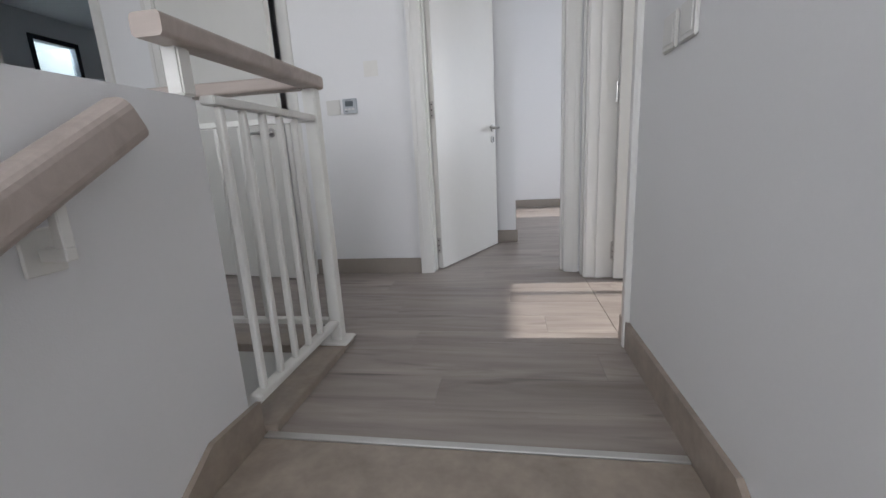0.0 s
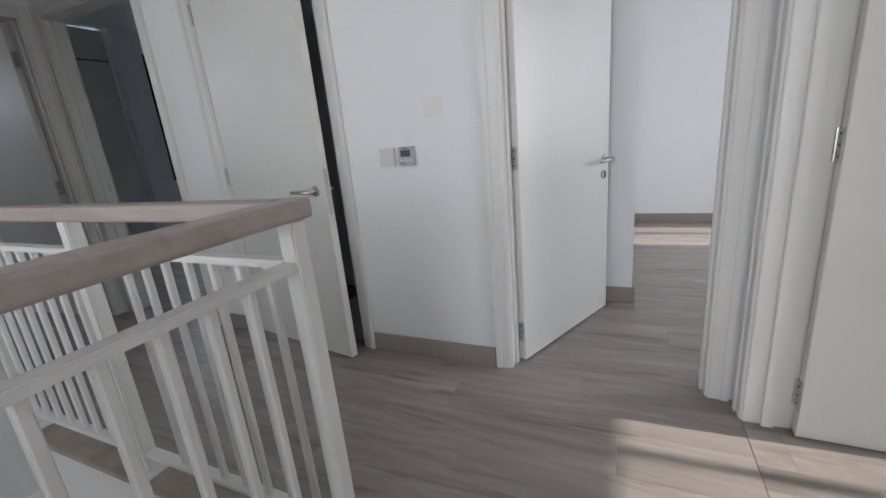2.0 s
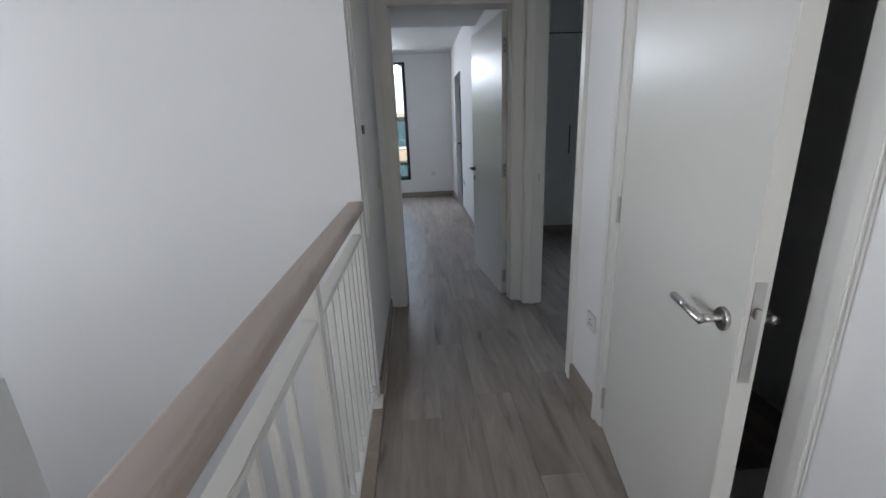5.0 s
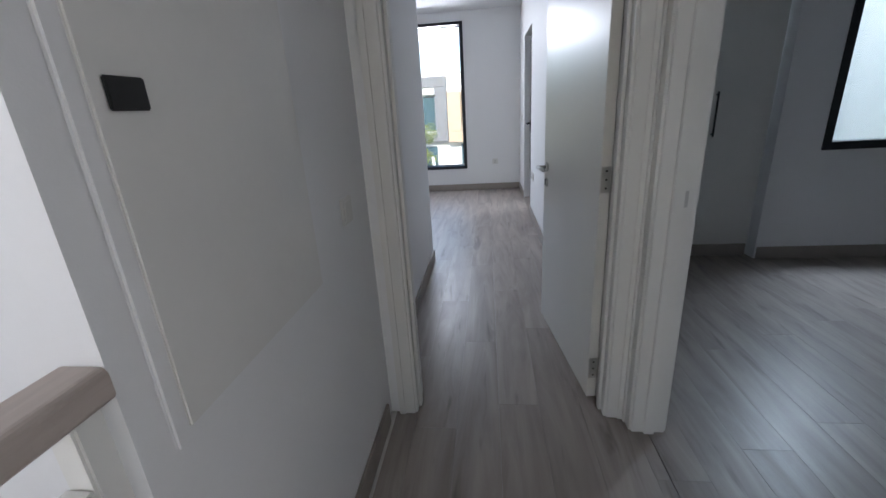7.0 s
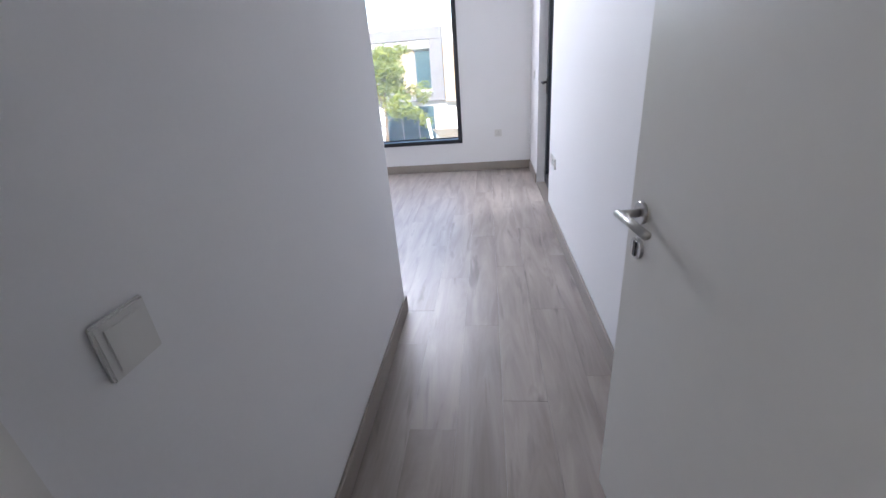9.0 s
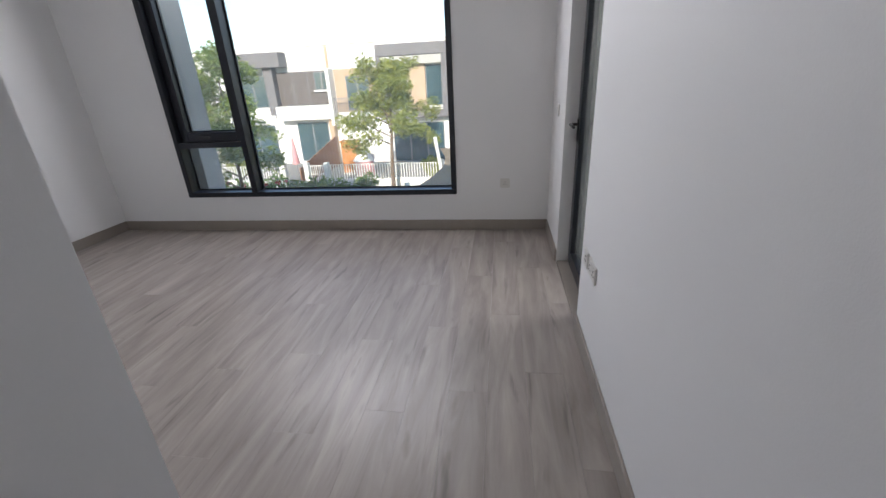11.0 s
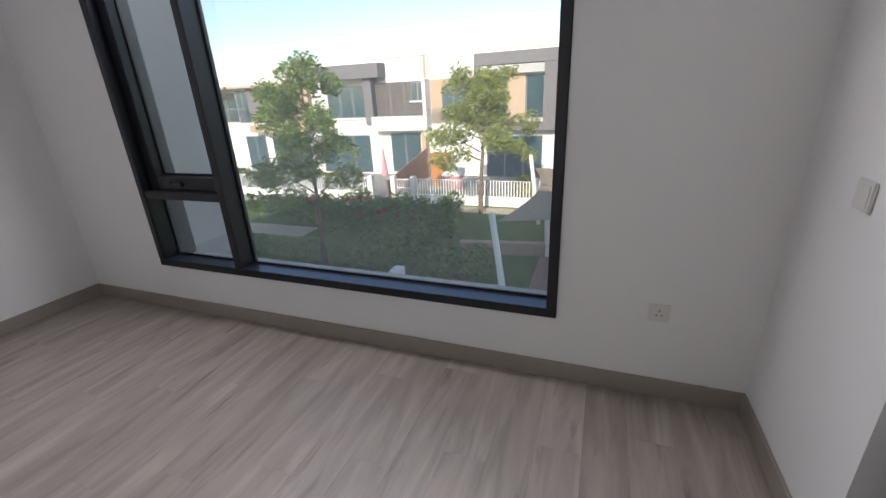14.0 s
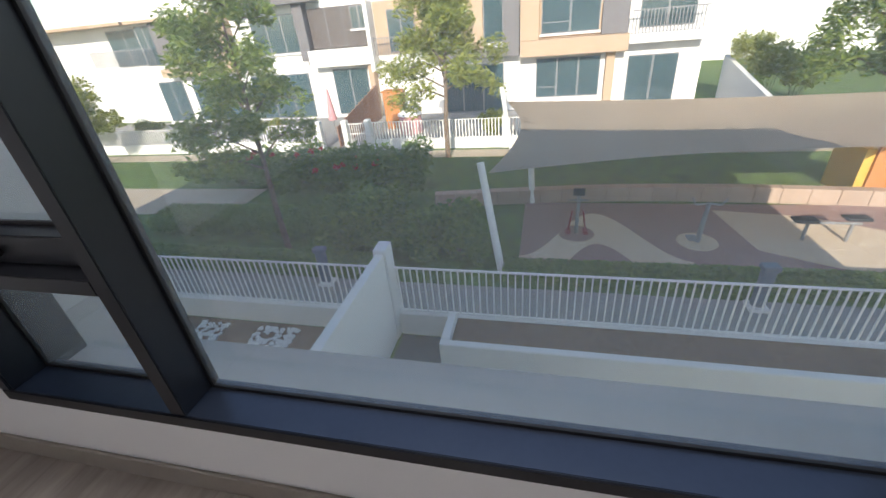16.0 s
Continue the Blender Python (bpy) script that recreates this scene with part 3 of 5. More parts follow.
door_frame("door_frame_wardrobe_room", "x", 2.90, 3.02, -2.70, -1.74, 2.1, "off-white door frame of the wardrobe room")
door_frame("door_frame_closet", "x", 2.90, 3.02, -1.325, -0.49, 2.1, "off-white door frame of the closet")
door_frame("door_frame_north_room", "x", 2.90, 3.02, 0.335, 1.175, 2.1, "off-white door frame of the sunlit room")
door_frame("door_frame_east_room", "y", 1.26, 1.40, 1.93, 2.79, 2.1, "off-white door frame of the east room")
door_frame("door_frame_bedroom", "y", -2.92, -2.77, 1.98, 2.83, 2.1, "off-white door frame of the bedroom", rev=0.02)
door("door_closet", pose(-1.30, 2.896, 0, 0, 0, -10.0), 0.815, -1, "off-white flush closet door standing ajar with steel lever", key=False, grip=0.915)
door("door_north_room", pose(0.362, 2.985, 0, 0, 0, 66.0), 0.83, 1, "white flush door standing open to the sunlit room", grip=0.915)
door("door_east_room", pose(1.398, 2.764, 0, 0, 0, -1.0), 0.72, 1, "off-white flush door standing wide open")
door("door_bedroom", pose(-2.885, 2.806, 0, 0, 0, 187.0), 0.83, -1, "off-white flush bedroom door standing wide open", grip=0.95)


def strike(m, label):
    """A strike plate facing local +x, with its dark latch hole and bent lip."""
    p = thing("strike_plate", label, "strike plate", m=m)
    box_part("plate", p, STEEL, (0.0, 0.002, -0.013, 0.013, -0.085, 0.085), 0.0005)
    box_part("lip", p, STEEL, (0.0, 0.004, 0.0132, 0.028, 0.005, 0.06), 0.001)
    box_part("latch_hole", p, BLACKP, (0.0021, 0.0028, -0.008, 0.008, 0.012, 0.045), 0)
    box_part("bolt_hole", p, BLACKP, (0.0021, 0.0028, -0.008, 0.008, -0.065, -0.02), 0)
    for z in (-0.076, 0.072):
        bm = bmesh.new()
        rod(bm, (0.0021, 0, z), (0.0032, 0, z), 0.004, seg=8)
        part("screw", bm, ALU, p)


strike(pose(-2.677, 2.965, 0.93), "steel strike plate set in the door jamb")
strike(pose(-2.835, 2.0025, 0.915, 0, 0, 90), "steel strike plate set in the bedroom door jamb")


# ---- switches and sockets ----
def plate(name, label, category, m, w=0.086, h=0.086, kind="rocker"):
    """A wall plate facing local -y, centred at its origin."""
    p = thing(name, label, category, m=m)
    box_part("plate", p, PLASTIC, (-w / 2, w / 2, -0.010, -0.0005, -h / 2, h / 2), 0.003)
    if kind == "rocker":
        n = 2 if w > 0.12 else 1
        for i in range(n):
            cx = (i - (n - 1) / 2) * w / n
            box_part("rocker", p, PLASTIC, (cx - 0.031, cx + 0.031, -0.0125, -0.0102, -0.031, 0.031), 0.001)
    elif kind == "socket":
        n = 2 if w > 0.12 else 1
        for i in range(n):
            cx = (i - (n - 1) / 2) * w / n
            for dx, dz, sw, sh in ((0, 0.012, 0.004, 0.009), (-0.011, -0.010, 0.008, 0.004), (0.011, -0.010, 0.008, 0.004)):
                box_part("pin_hole", p, BLACKP, (cx + dx - sw / 2, cx + dx + sw / 2, -0.0125, -0.0102, dz - sh / 2, dz + sh / 2), 0)
            box_part("switch", p, PLASTIC, (cx + 0.02, cx + 0.032, -0.013, -0.0102, 0.02, 0.034), 0.001)
    return p


plate("light_switch", "white single light switch on the hallway wall", "switch", pose(-0.207, 2.90, 1.045))
thermostat = thing("thermostat", "silver-grey thermostat with small grey display", "thermostat", m=pose(-0.100, 2.90, 1.047))
box_part("housing", thermostat, THERMO, (-0.043, 0.043, -0.022, -0.0005, -0.043, 0.043), 0.004)
box_part("display", thermostat, LCD, (-0.026, 0.024, -0.0245, -0.0222, -0.002, 0.028), 0.001)
for i in range(3):
    box_part("button", thermostat, PLASTIC, (-0.03 + i * 0.022, -0.014 + i * 0.022, -0.0245, -0.0222, -0.022, -0.014), 0.001)
box_part("badge", thermostat, BLACKP, (-0.018, 0.012, -0.0236, -0.0222, 0.033, 0.037), 0)
box_part("lower_badge", thermostat, BLACKP, (-0.03, -0.012, -0.0236, -0.0222, -0.032, -0.029), 0)
blank = thing("blank_plate", "white blank cover plate on the hallway wall", "cover plate", m=pose(0.046, 2.90, 1.248))
box_part("plate", blank, RAILW, (-0.043, 0.043, -0.006, -0.0005, -0.043, 0.043), 0.002)
plate("light_switch", "white light switch beside the stairs", "switch", pose(1.26, 1.51, 1.0, 0, 0, -90), 0.088, 0.088)
plate("light_switch", "white light switch beside the stairs", "switch", pose(1.26, 1.625, 1.0, 0, 0, -90), 0.088, 0.088)
plate("light_switch", "white light switch in the corridor", "switch", pose(-2.52, 1.88, 1.0, 0, 0, 180))
plate("light_switch", "white light switch on the passage wall", "switch", pose(-3.165, 1.838, 0.975, 0, 0, 180))
plate("wall_socket", "white socket low on the corridor wall", "socket", pose(-1.48, 2.90, 0.44), kind="socket")
plate("wall_socket", "white socket under the window wall", "socket", pose(-8.03, 2.462, 0.45, 0, 0, 90), kind="socket")
plate("wall_socket", "white socket on the bedroom side wall", "socket", pose(-7.34, -1.595, 0.45, 0, 0, 180), kind="socket")
plate("aerial_plate", "white blank aerial plate beside the socket", "cover plate", pose(-7.15, -1.595, 0.45, 0, 0, 180), kind="blank")
plate("light_switch", "white switch above the bedroom sockets", "switch", pose(-7.28, -1.595, 0.70, 0, 0, 180))
plate("wall_socket", "white double socket beside the balcony door", "socket", pose(-6.23, 2.855, 0.50), 0.086, kind="socket")
plate("wall_socket", "white double socket beside the balcony door", "socket", pose(-6.085, 2.855, 0.50), 0.146, kind="socket")
plate("light_switch", "white switch beside the balcony door", "switch", pose(-7.62, 2.855, 1.10), kind="rocker")
plate("wall_socket", "white double socket on the sunlit wall", "socket", pose(1.85, 6.05, 0.45), 0.146, kind="socket")
plate("light_switch", "white switch on the sunlit wall", "switch", pose(1.95, 6.05, 0.72))

panel = thing("access_panel", "white painted flush access panel with black grip", "panel")
box_part("frame", panel, PAINT, (-2.262, -1.69, 1.8805, 1.889, 0.842, 1.95), 0.004)
box_part("flap", panel, TRIM, (-2.238, -1.715, 1.8895, 1.896, 0.866, 1.925), 0.003)
box_part("grip", panel, BLACKP, (-1.795, -1.735, 1.8965, 1.903, 1.31, 1.35), 0.002)

# ---- bedroom window ----
WX0, WX1 = -8.175, -8.022  # frame depth
win = thing("window_1", "large anthracite aluminium window with fixed and opening panes", "window", kind="structure")


def bar(name, y0, y1, z0, z1, x0=WX0, x1=WX1, m=FRAME, bev=0.003):
    return box_part(name, win, m, (x0, x1, y0, y1, z0, z1), bev)


Y0, Y1, Z0, Z1 = -0.748, 2.015, 0.357, 2.488
bar("frame_side", Y0, Y0 + 0.045, Z0, Z1, x0=-8.279)
bar("frame_side", Y1 - 0.045, Y1, Z0, Z1, x0=-8.279)
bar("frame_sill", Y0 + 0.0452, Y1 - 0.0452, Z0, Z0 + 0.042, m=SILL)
bar("frame_head", Y0 + 0.0452, Y1 - 0.0452, Z1 - 0.045, Z1)
bar("sill_front", Y0 - 0.001, Y1 + 0.001, Z0 - 0.004, Z0 + 0.044, WX1 + 0.0005, WX1 + 0.006)
bar("frame_front", Y0 - 0.001, Y0 + 0.046, Z0 + 0.0445, Z1, WX1 + 0.0005, WX1 + 0.006)
bar("frame_front", Y1 - 0.046, Y1 + 0.001, Z0 + 0.0445, Z1, WX1 + 0.0005, WX1 + 0.006)
bar("mullion", -0.045, 0.012, Z0 + 0.0425, Z1 - 0.0455)
bar("transom", Y0 + 0.046, -0.0455, 0.845, 0.895)
# opening sash above the transom
for a in ((Y0 + 0.047, Y0 + 0.125, 0.897, Z1 - 0.047), (-0.105, -0.047, 0.897, Z1 - 0.047)):
    bar("sash_side", *a, WX0 + 0.004, WX1 - 0.055)
bar("sash_bottom", Y0 + 0.1255, -0.1055, 0.897, 0.985, WX0 + 0.004, WX1 - 0.055)
bar("sash_top", Y0 + 0.1255, -0.1055, Z1 - 0.105, Z1 - 0.047, WX0 + 0.004, WX1 - 0.055)
bar("window_handle", -0.50, -0.38, 0.925, 0.95, WX1 - 0.0545, WX1 - 0.03, BLACKP, 0.004)
for y0, y1, z0, z1 in ((0.0125, Y1 - 0.0455, Z0 + 0.0425, Z1 - 0.0455), (Y0 + 0.0455, -0.0455, Z0 + 0.0425, 0.8445), (Y0 + 0.126, -0.106, 0.9855, Z1 - 0.1055)):
    g = box_part("pane", win, GLASS, (-8.152, -8.146, y0, y1, z0, z1), 0)
    g.visible_shadow = False
    for a in ((y0, y0 + 0.012, z0, z1), (y1 - 0.012, y1, z0, z1), (y0 + 0.0125, y1 - 0.0125, z0, z0 + 0.012), (y0 + 0.0125, y1 - 0.0125, z1 - 0.012, z1)):
        bar("gasket", *a, -8.1455, -8.136, GASKET, 0)
# ledge, cap and fin: white render darkened to sit in shade
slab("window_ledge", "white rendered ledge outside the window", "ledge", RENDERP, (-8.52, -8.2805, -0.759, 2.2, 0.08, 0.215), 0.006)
slab("window_ledge_cap", "rendered cap of the outer window ledge, darkened as if shaded", "ledge", RENDERP, (-8.279, -8.178, -0.70, 1.968, 0.357, 0.370), 0.003)
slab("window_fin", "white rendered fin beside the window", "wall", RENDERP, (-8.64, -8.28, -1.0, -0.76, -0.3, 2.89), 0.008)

# balcony door
bd = thing("door_balcony", "anthracite aluminium glazed balcony door, closed", "door", kind="structure")


def bpart(n, x0, x1, y0, y1, z0, z1, m=FRAME, bev=0.003, parent=None):
    return box_part(n, parent or bd, m, (x0, x1, y0, y1, z0, z1), bev)


bpart("frame_side", -7.288, -7.23, 2.95, 3.04, 0.0, 2.118)
bpart("frame_side", -6.43, -6.372, 2.95, 3.04, 0.0, 2.118)
bpart("frame_head", -7.2295, -6.4305, 2.95, 3.04, 2.06, 2.118)
bpart("threshold", -7.2295, -6.4305, 2.95, 3.04, 0.0, 0.035)
for a in ((-7.228, -7.14), (-6.52, -6.432)):
    bpart("stile", *a, 2.93, 2.995, 0.037, 2.058)
bpart("bottom_rail", -7.1395, -6.5205, 2.93, 2.995, 0.037, 0.135)
bpart("top_rail", -7.1395, -6.5205, 2.93, 2.995, 1.97, 2.058)
g = bpart("pane", -7.1395, -6.5205, 2.96, 2.966, 0.1355, 1.9695, GLASS, 0)
g.visible_shadow = False
for s, y in ((-1, 2.93), (1, 2.995)):
    plate_part = bpart("handle_plate", -7.20, -7.17, min(y, y + s * 0.009), max(y, y + s * 0.009), 0.93, 1.08, BLACKP, 0.003)
    bm = bmesh.new()
    rod(bm, (-7.185, y + s * 0.009, 1.04), (-7.185, y + s * 0.05, 1.04), 0.010)
    rod(bm, (-7.195, y + s * 0.05, 1.04), (-7.06, y + s * 0.05, 1.035), 0.011, 0.008)
    part("lever", bm, BLACKP, plate_part, "black lever handle", True)
slab("door_sill", "taupe stone sill at the balcony door", "sill", SKIRT, (-7.288, -6.372, 2.857, 2.949, -0.01, 0.012), 0.003)

# balcony
slab("balcony_floor", "pale stone balcony floor", "floor", PAVE, (-8.55, -4.79, 3.10, 7.0, -0.25, -0.06))
slab("balcony_upstand", "pale rendered balcony upstand under the railing", "wall", RENDERW, (-8.55, -8.40, 3.395, 7.0, -0.06, 0.06), 0.005)
# the pier's backlit shade is put into its dark grey colour
slab("balcony_pier", "rendered pier beside the balcony door, backlit shade as dark grey", "wall", RENDERG, (-8.55, -8.285, 3.105, 3.39, -0.055, 2.89))
slab("balcony_side_wall", "white rendered balcony side wall", "wall", RENDERW, (-8.55, -4.79, 7.0, 7.15, -0.3, 2.89))
brail = thing("balcony_railing", "dark bronze flat-bar balcony railing", "railing")
for z0, z1 in ((1.28, 1.33), (1.08, 1.13), (0.10, 0.15)):
    box_part("rail", brail, BRONZE, (-8.50, -8.45, 3.391, 6.98, z0, z1), 0.003)
for i in range(19):
    y = 3.48 + i * 0.18
    box_part("baluster", brail, BRONZE, (-8.495, -8.455, y, y + 0.035, 0.1505, 1.0795), 0.002)
for y in (3.395, 5.2, 6.93):
    box_part("post", brail, BRONZE, (-8.5, -8.45, y, y + 0.04, 0.062, 1.2795), 0.003)

# window bars of the sunny rooms, that cast the thin shadows
w2 = thing("window_2", "anthracite window of the east room", "window", kind="structure")
box_part("mullion", w2, FRAME, (5.60, 5.65, 2.655, 2.70, 0.3, 2.37), 0.003)
w3 = thing("window_3", "anthracite window of the sunlit room", "window", kind="structure")
box_part("mullion", w3, FRAME, (5.60, 5.65, 5.72, 5.78, 0.9, 2.35), 0.003)
# window of the wardrobe room
w4 = thing("window_4", "anthracite window of the wardrobe room", "window", kind="structure")
a0, a1, b0, b1 = WIN4
for ya, yb in ((a0 + 0.002, a0 + 0.06), (a1 - 0.06, a1 - 0.002)):
    box_part("frame_side", w4, FRAME, (-4.72, -4.625, ya, yb, b0 + 0.002, b1 - 0.002), 0.003)
for z0, z1 in ((b0 + 0.002, b0 + 0.06), (b1 - 0.06, b1 - 0.002)):
    box_part("frame_rail", w4, FRAME, (-4.72, -4.625, a0 + 0.0605, a1 - 0.0605, z0, z1), 0.003)
g = box_part("pane", w4, GLASS, (-4.69, -4.684, a0 + 0.0605, a1 - 0.0605, b0 + 0.0605, b1 - 0.0605), 0)
g.visible_shadow = False

# wardrobe seen through the open doorway
wd = thing("wardrobe", "white built-in wardrobe with slim black handles", "wardrobe")
box_part("plinth", wd, SKIRT, (-5.20, -4.72, 3.16, 4.44, 0.001, 0.095), 0.002)
box_part("body", wd, PAINT, (-5.735, -4.74, 3.16, 4.45, 0.0955, 2.60), 0.003)
for i, (ya, yb) in enumerate(((3.165, 3.56), (3.565, 3.988), (3.993, 4.445))):
    dr = box_part("door", wd, DOOR, (-4.7395, -4.72, ya, yb, 0.10, 2.262), 0.002)
    box_part("upper_door", wd, DOOR, (-4.7395, -4.72, ya, yb, 2.277, 2.595), 0.002)
    hy = (yb - 0.05) if i == 1 else ya + 0.05
    bm = bmesh.new()
    box(bm, -4.695, -4.687, hy - 0.006, hy + 0.006, 0.97, 1.295)
    for z in (0.99, 1.275):
        box(bm, -4.7195, -4.695, hy - 0.005, hy + 0.005, z - 0.005, z + 0.005)
    part("handle", bm, BLACKP, dr, "slim black bar handle")
box_part("shadow_gap", wd, BLACKP, (-4.7405, -4.7265, 3.165, 4.445, 2.264, 2.275), 0)


# ---- outside ----
GZ = -3.6
slab("ground", "green lawn and earth reaching to the horizon", "ground", GRASS, (-900, 900, -900, 900, GZ - 0.5, GZ))
slab("road_path", "grey paved footpath behind the garden fence", "path", PAVE, (-14.35, -12.95, -60, 60, GZ, GZ + 0.012))
slab("far_path", "sandy footpath along the far garden fence", "path", SAND, (-23.9, -23.0, -60, 40, GZ, GZ + 0.012))
slab("left_path", "sandy footpath crossing the lawn", "path", SAND, (-19.6, -17.4, -60, -8.6, GZ, GZ + 0.011))
slab("far_terrace", "pale paved terraces in front of the houses", "terrace", PAVE, (-31.2, -24.35, -40, 12, GZ, GZ + 0.05))
slab("terrace", "dark tiled garden terrace", "terrace", DARKTILE, (-12.72, -8.29, -1.30, 14, GZ, GZ + 0.015))
slab("neighbour_terrace", "brown earth of the neighbouring garden", "terrace", SOIL, (-12.72, -8.29, -12, -1.55, GZ, GZ + 0.014))
slab("playground", "mauve rubber playground surface", "playground", RUBBERM, (-18.6, -15.45, 0.6, 12.5, GZ, GZ + 0.03), 0.01)


def flat_shape(name, label, pts, z, material, parent=None):
    bm = bmesh.new()
    prism(bm, pts, "z", z - 0.02, z)
    ob = link(name, bm, material)
    if parent:
        ob.parent = parent
        return ob
    return tagged(ob, label, "rubber surface", kind="structure")


wave = [(-15.6 - 2.3 * math.sin((y - 0.6) / 3.6 * math.pi) ** 2 * (1 if y < 4.2 else 0), y) for y in [0.6 + 0.15 * i for i in range(25)]]
flat_shape("beige_wave", "beige rubber wave in the playground surface", [(-15.5, 0.6)] + wave + [(-15.5, 4.2)], GZ + 0.034, RUBBERB)
flat_shape("beige_field", "beige rubber field in the playground surface", [(-16.2, 5.6), (-18.2, 5.3), (-17.9, 7.2), (-16.9, 9.0), (-15.5, 9.4), (-15.5, 6.9)], GZ + 0.034, RUBBERB)
for cx, cy in ((-16.75, 1.9), (-16.5, 4.5), (-16.7, 7.0)):
    flat_shape("round_pad", "beige round pad under a fitness machine", [(cx + 0.42 * math.cos(a), cy + 0.42 * math.sin(a)) for a in [i * math.pi / 10 for i in range(20)]], GZ + 0.038, RUBBERB if cy > 3 else RUBBERM)
hump = [(-15.5, 1.7)] + [(-15.5 - 0.75 * math.sin(math.pi * k / 12), 1.7 + 1.3 * k / 12) for k in range(1, 12)] + [(-15.5, 3.0)]
flat_shape("mauve_hump", "mauve rubber hump in the beige wave", hump, GZ + 0.038, RUBBERM)

# low curved garden wall
kw = thing("garden_kerb_wall", "low curved pinkish stone garden wall", "wall", kind="structure")
kp = [(-18.35 - 0.5 * math.sin((y + 2) / 12 * math.pi) - 0.02 * y, y) for y in [-2 + 0.6 * i for i in range(22)]]
kblock = bmesh.new()
box(kblock, -0.14, 0.14, -0.298, 0.298, 0, 0.42)
bevel(kblock, 0.015, 1)
KM = mat("pink_stone", (0.42, 0.31, 0.24), 0.85, vary=0.1, scale=4, bump=0.4, tint=0.06)
kfirst = None
for (xa, ya), (xb, yb) in zip(kp, kp[1:]):
    if kfirst is None:
        o = kfirst = part("stone", kblock, KM, kw)
    else:
        o = kfirst.copy()
        scene.collection.objects.link(o)
    o.matrix_local = pose((xa + xb) / 2, (ya + yb) / 2, GZ, 0, 0, math.degrees(math.atan2(-(xb - xa), yb - ya)))


# fences
def fence(name, label, x, y0, y1, zb, zt, step, bar_r, wall_top=None, th=0.14):
    fe = thing(name, label, "fence")
    if wall_top is not None:
        box_part("base_wall", fe, RENDERW, (x - th / 2, x + th / 2, y0, y1, GZ, wall_top), 0.008)
    for z in (zb, zt):
        box_part("rail", fe, FENCEW, (x - 0.022, x + 0.022, y0, y1, z - 0.025, z), 0.004)
    b = bmesh.new()
    box(b, -bar_r, bar_r, -bar_r, bar_r, zb, zt - 0.0255)
    f0, n = part("picket", b, FENCEW, fe), int((y1 - y0) / step)
    for i in range(n):
        o = f0 if i == 0 else f0.copy()
        if i:
            scene.collection.objects.link(o)
        o.location = (x, y0 + step * (i + 0.5), 0)
    return fe


fence("garden_fence", "white metal picket fence on a low garden wall", -12.82, -1.32, 13.0, -3.07, -2.20, 0.115, 0.011, -3.13)
fence("garden_fence", "white metal picket fence of the neighbouring garden", -12.82, -12.0, -1.55, -3.07, -2.20, 0.115, 0.011, -3.13)
for y0, y1 in ((-35.0, -8.8), (-6.18, -0.55), (-0.35, 8.6)):
    fence("far_fence", "white picket fence on a low white wall", -24.24, y0, y1, -3.14, -2.42, 0.135, 0.02, -3.17)
for y in (-8.66, -7.39, -6.32, -0.45, 8.7):
    fp = tagged(link("gate_pillar", (lambda b: (box(b, -24.39, -24.09, y - 0.12, y + 0.12, GZ, -2.30), bevel(b, 0.02, 1), b)[2])(bmesh.new()), RENDERW), "white rendered pillar beside the garden gate", "pillar")
gate = thing("garden_gate", "small white metal garden gate", "gate")
for z in (-3.3, -2.9, -2.48):
    box_part("rail", gate, FENCEW, (-24.26, -24.22, -7.25, -6.46, z, z + 0.035), 0.004)
for i in range(7):
    box_part("picket", gate, FENCEW, (-24.255, -24.225, -7.20 + i * 0.105, -7.175 + i * 0.105, -3.5, -2.48), 0)

dw = thing("dividing_wall", "white rendered garden dividing wall with end pillar", "wall")
box_part("panel", dw, RENDERW, (-12.62, -8.29, -1.50, -1.36, GZ, -1.84), 0.01)
box_part("pillar", dw, RENDERW, (-12.95, -12.625, -1.545, -1.335, GZ, -1.78), 0.012)
pl = thing("garden_planter", "long white rendered planter with brown soil", "planter")
box_part("front_wall", pl, RENDERW, (-12.05, -11.92, -0.40, 13.0, GZ, -2.98), 0.012)
box_part("end_wall", pl, RENDERW, (-12.74, -12.055, -0.40, -0.27, GZ, -2.98), 0.012)
box_part("soil", pl, SOIL, (-12.74, -12.055, -0.265, 13.0, GZ, -3.12), 0)

rng = random.Random(4)


def pebble_patch(name, label, cx, cy, w, d, n):
    bm = bmesh.new()
    for i in range(n):
        r = rng.uniform(0.025, 0.05)
        v = bmesh.ops.create_icosphere(bm, subdivisions=1, radius=r)["verts"]
        bmesh.ops.transform(bm, verts=v, matrix=Matrix.Translation((cx + rng.uniform(-w, w), cy + rng.uniform(-d, d), GZ + 0.03)) @ Matrix.Diagonal((1, rng.uniform(0.8, 1.6), 0.6, 1)))
    tagged(link(name, bm, PEBBLE), label, "pebbles", kind="stuff")


pebble_patch("white_pebbles", "patch of white pebbles in the neighbouring garden", -12.3, -3.75, 0.30, 0.42, 150)
pebble_patch("white_pebbles", "small heap of white pebbles by the fence", -12.35, -5.15, 0.25, 0.3, 70)


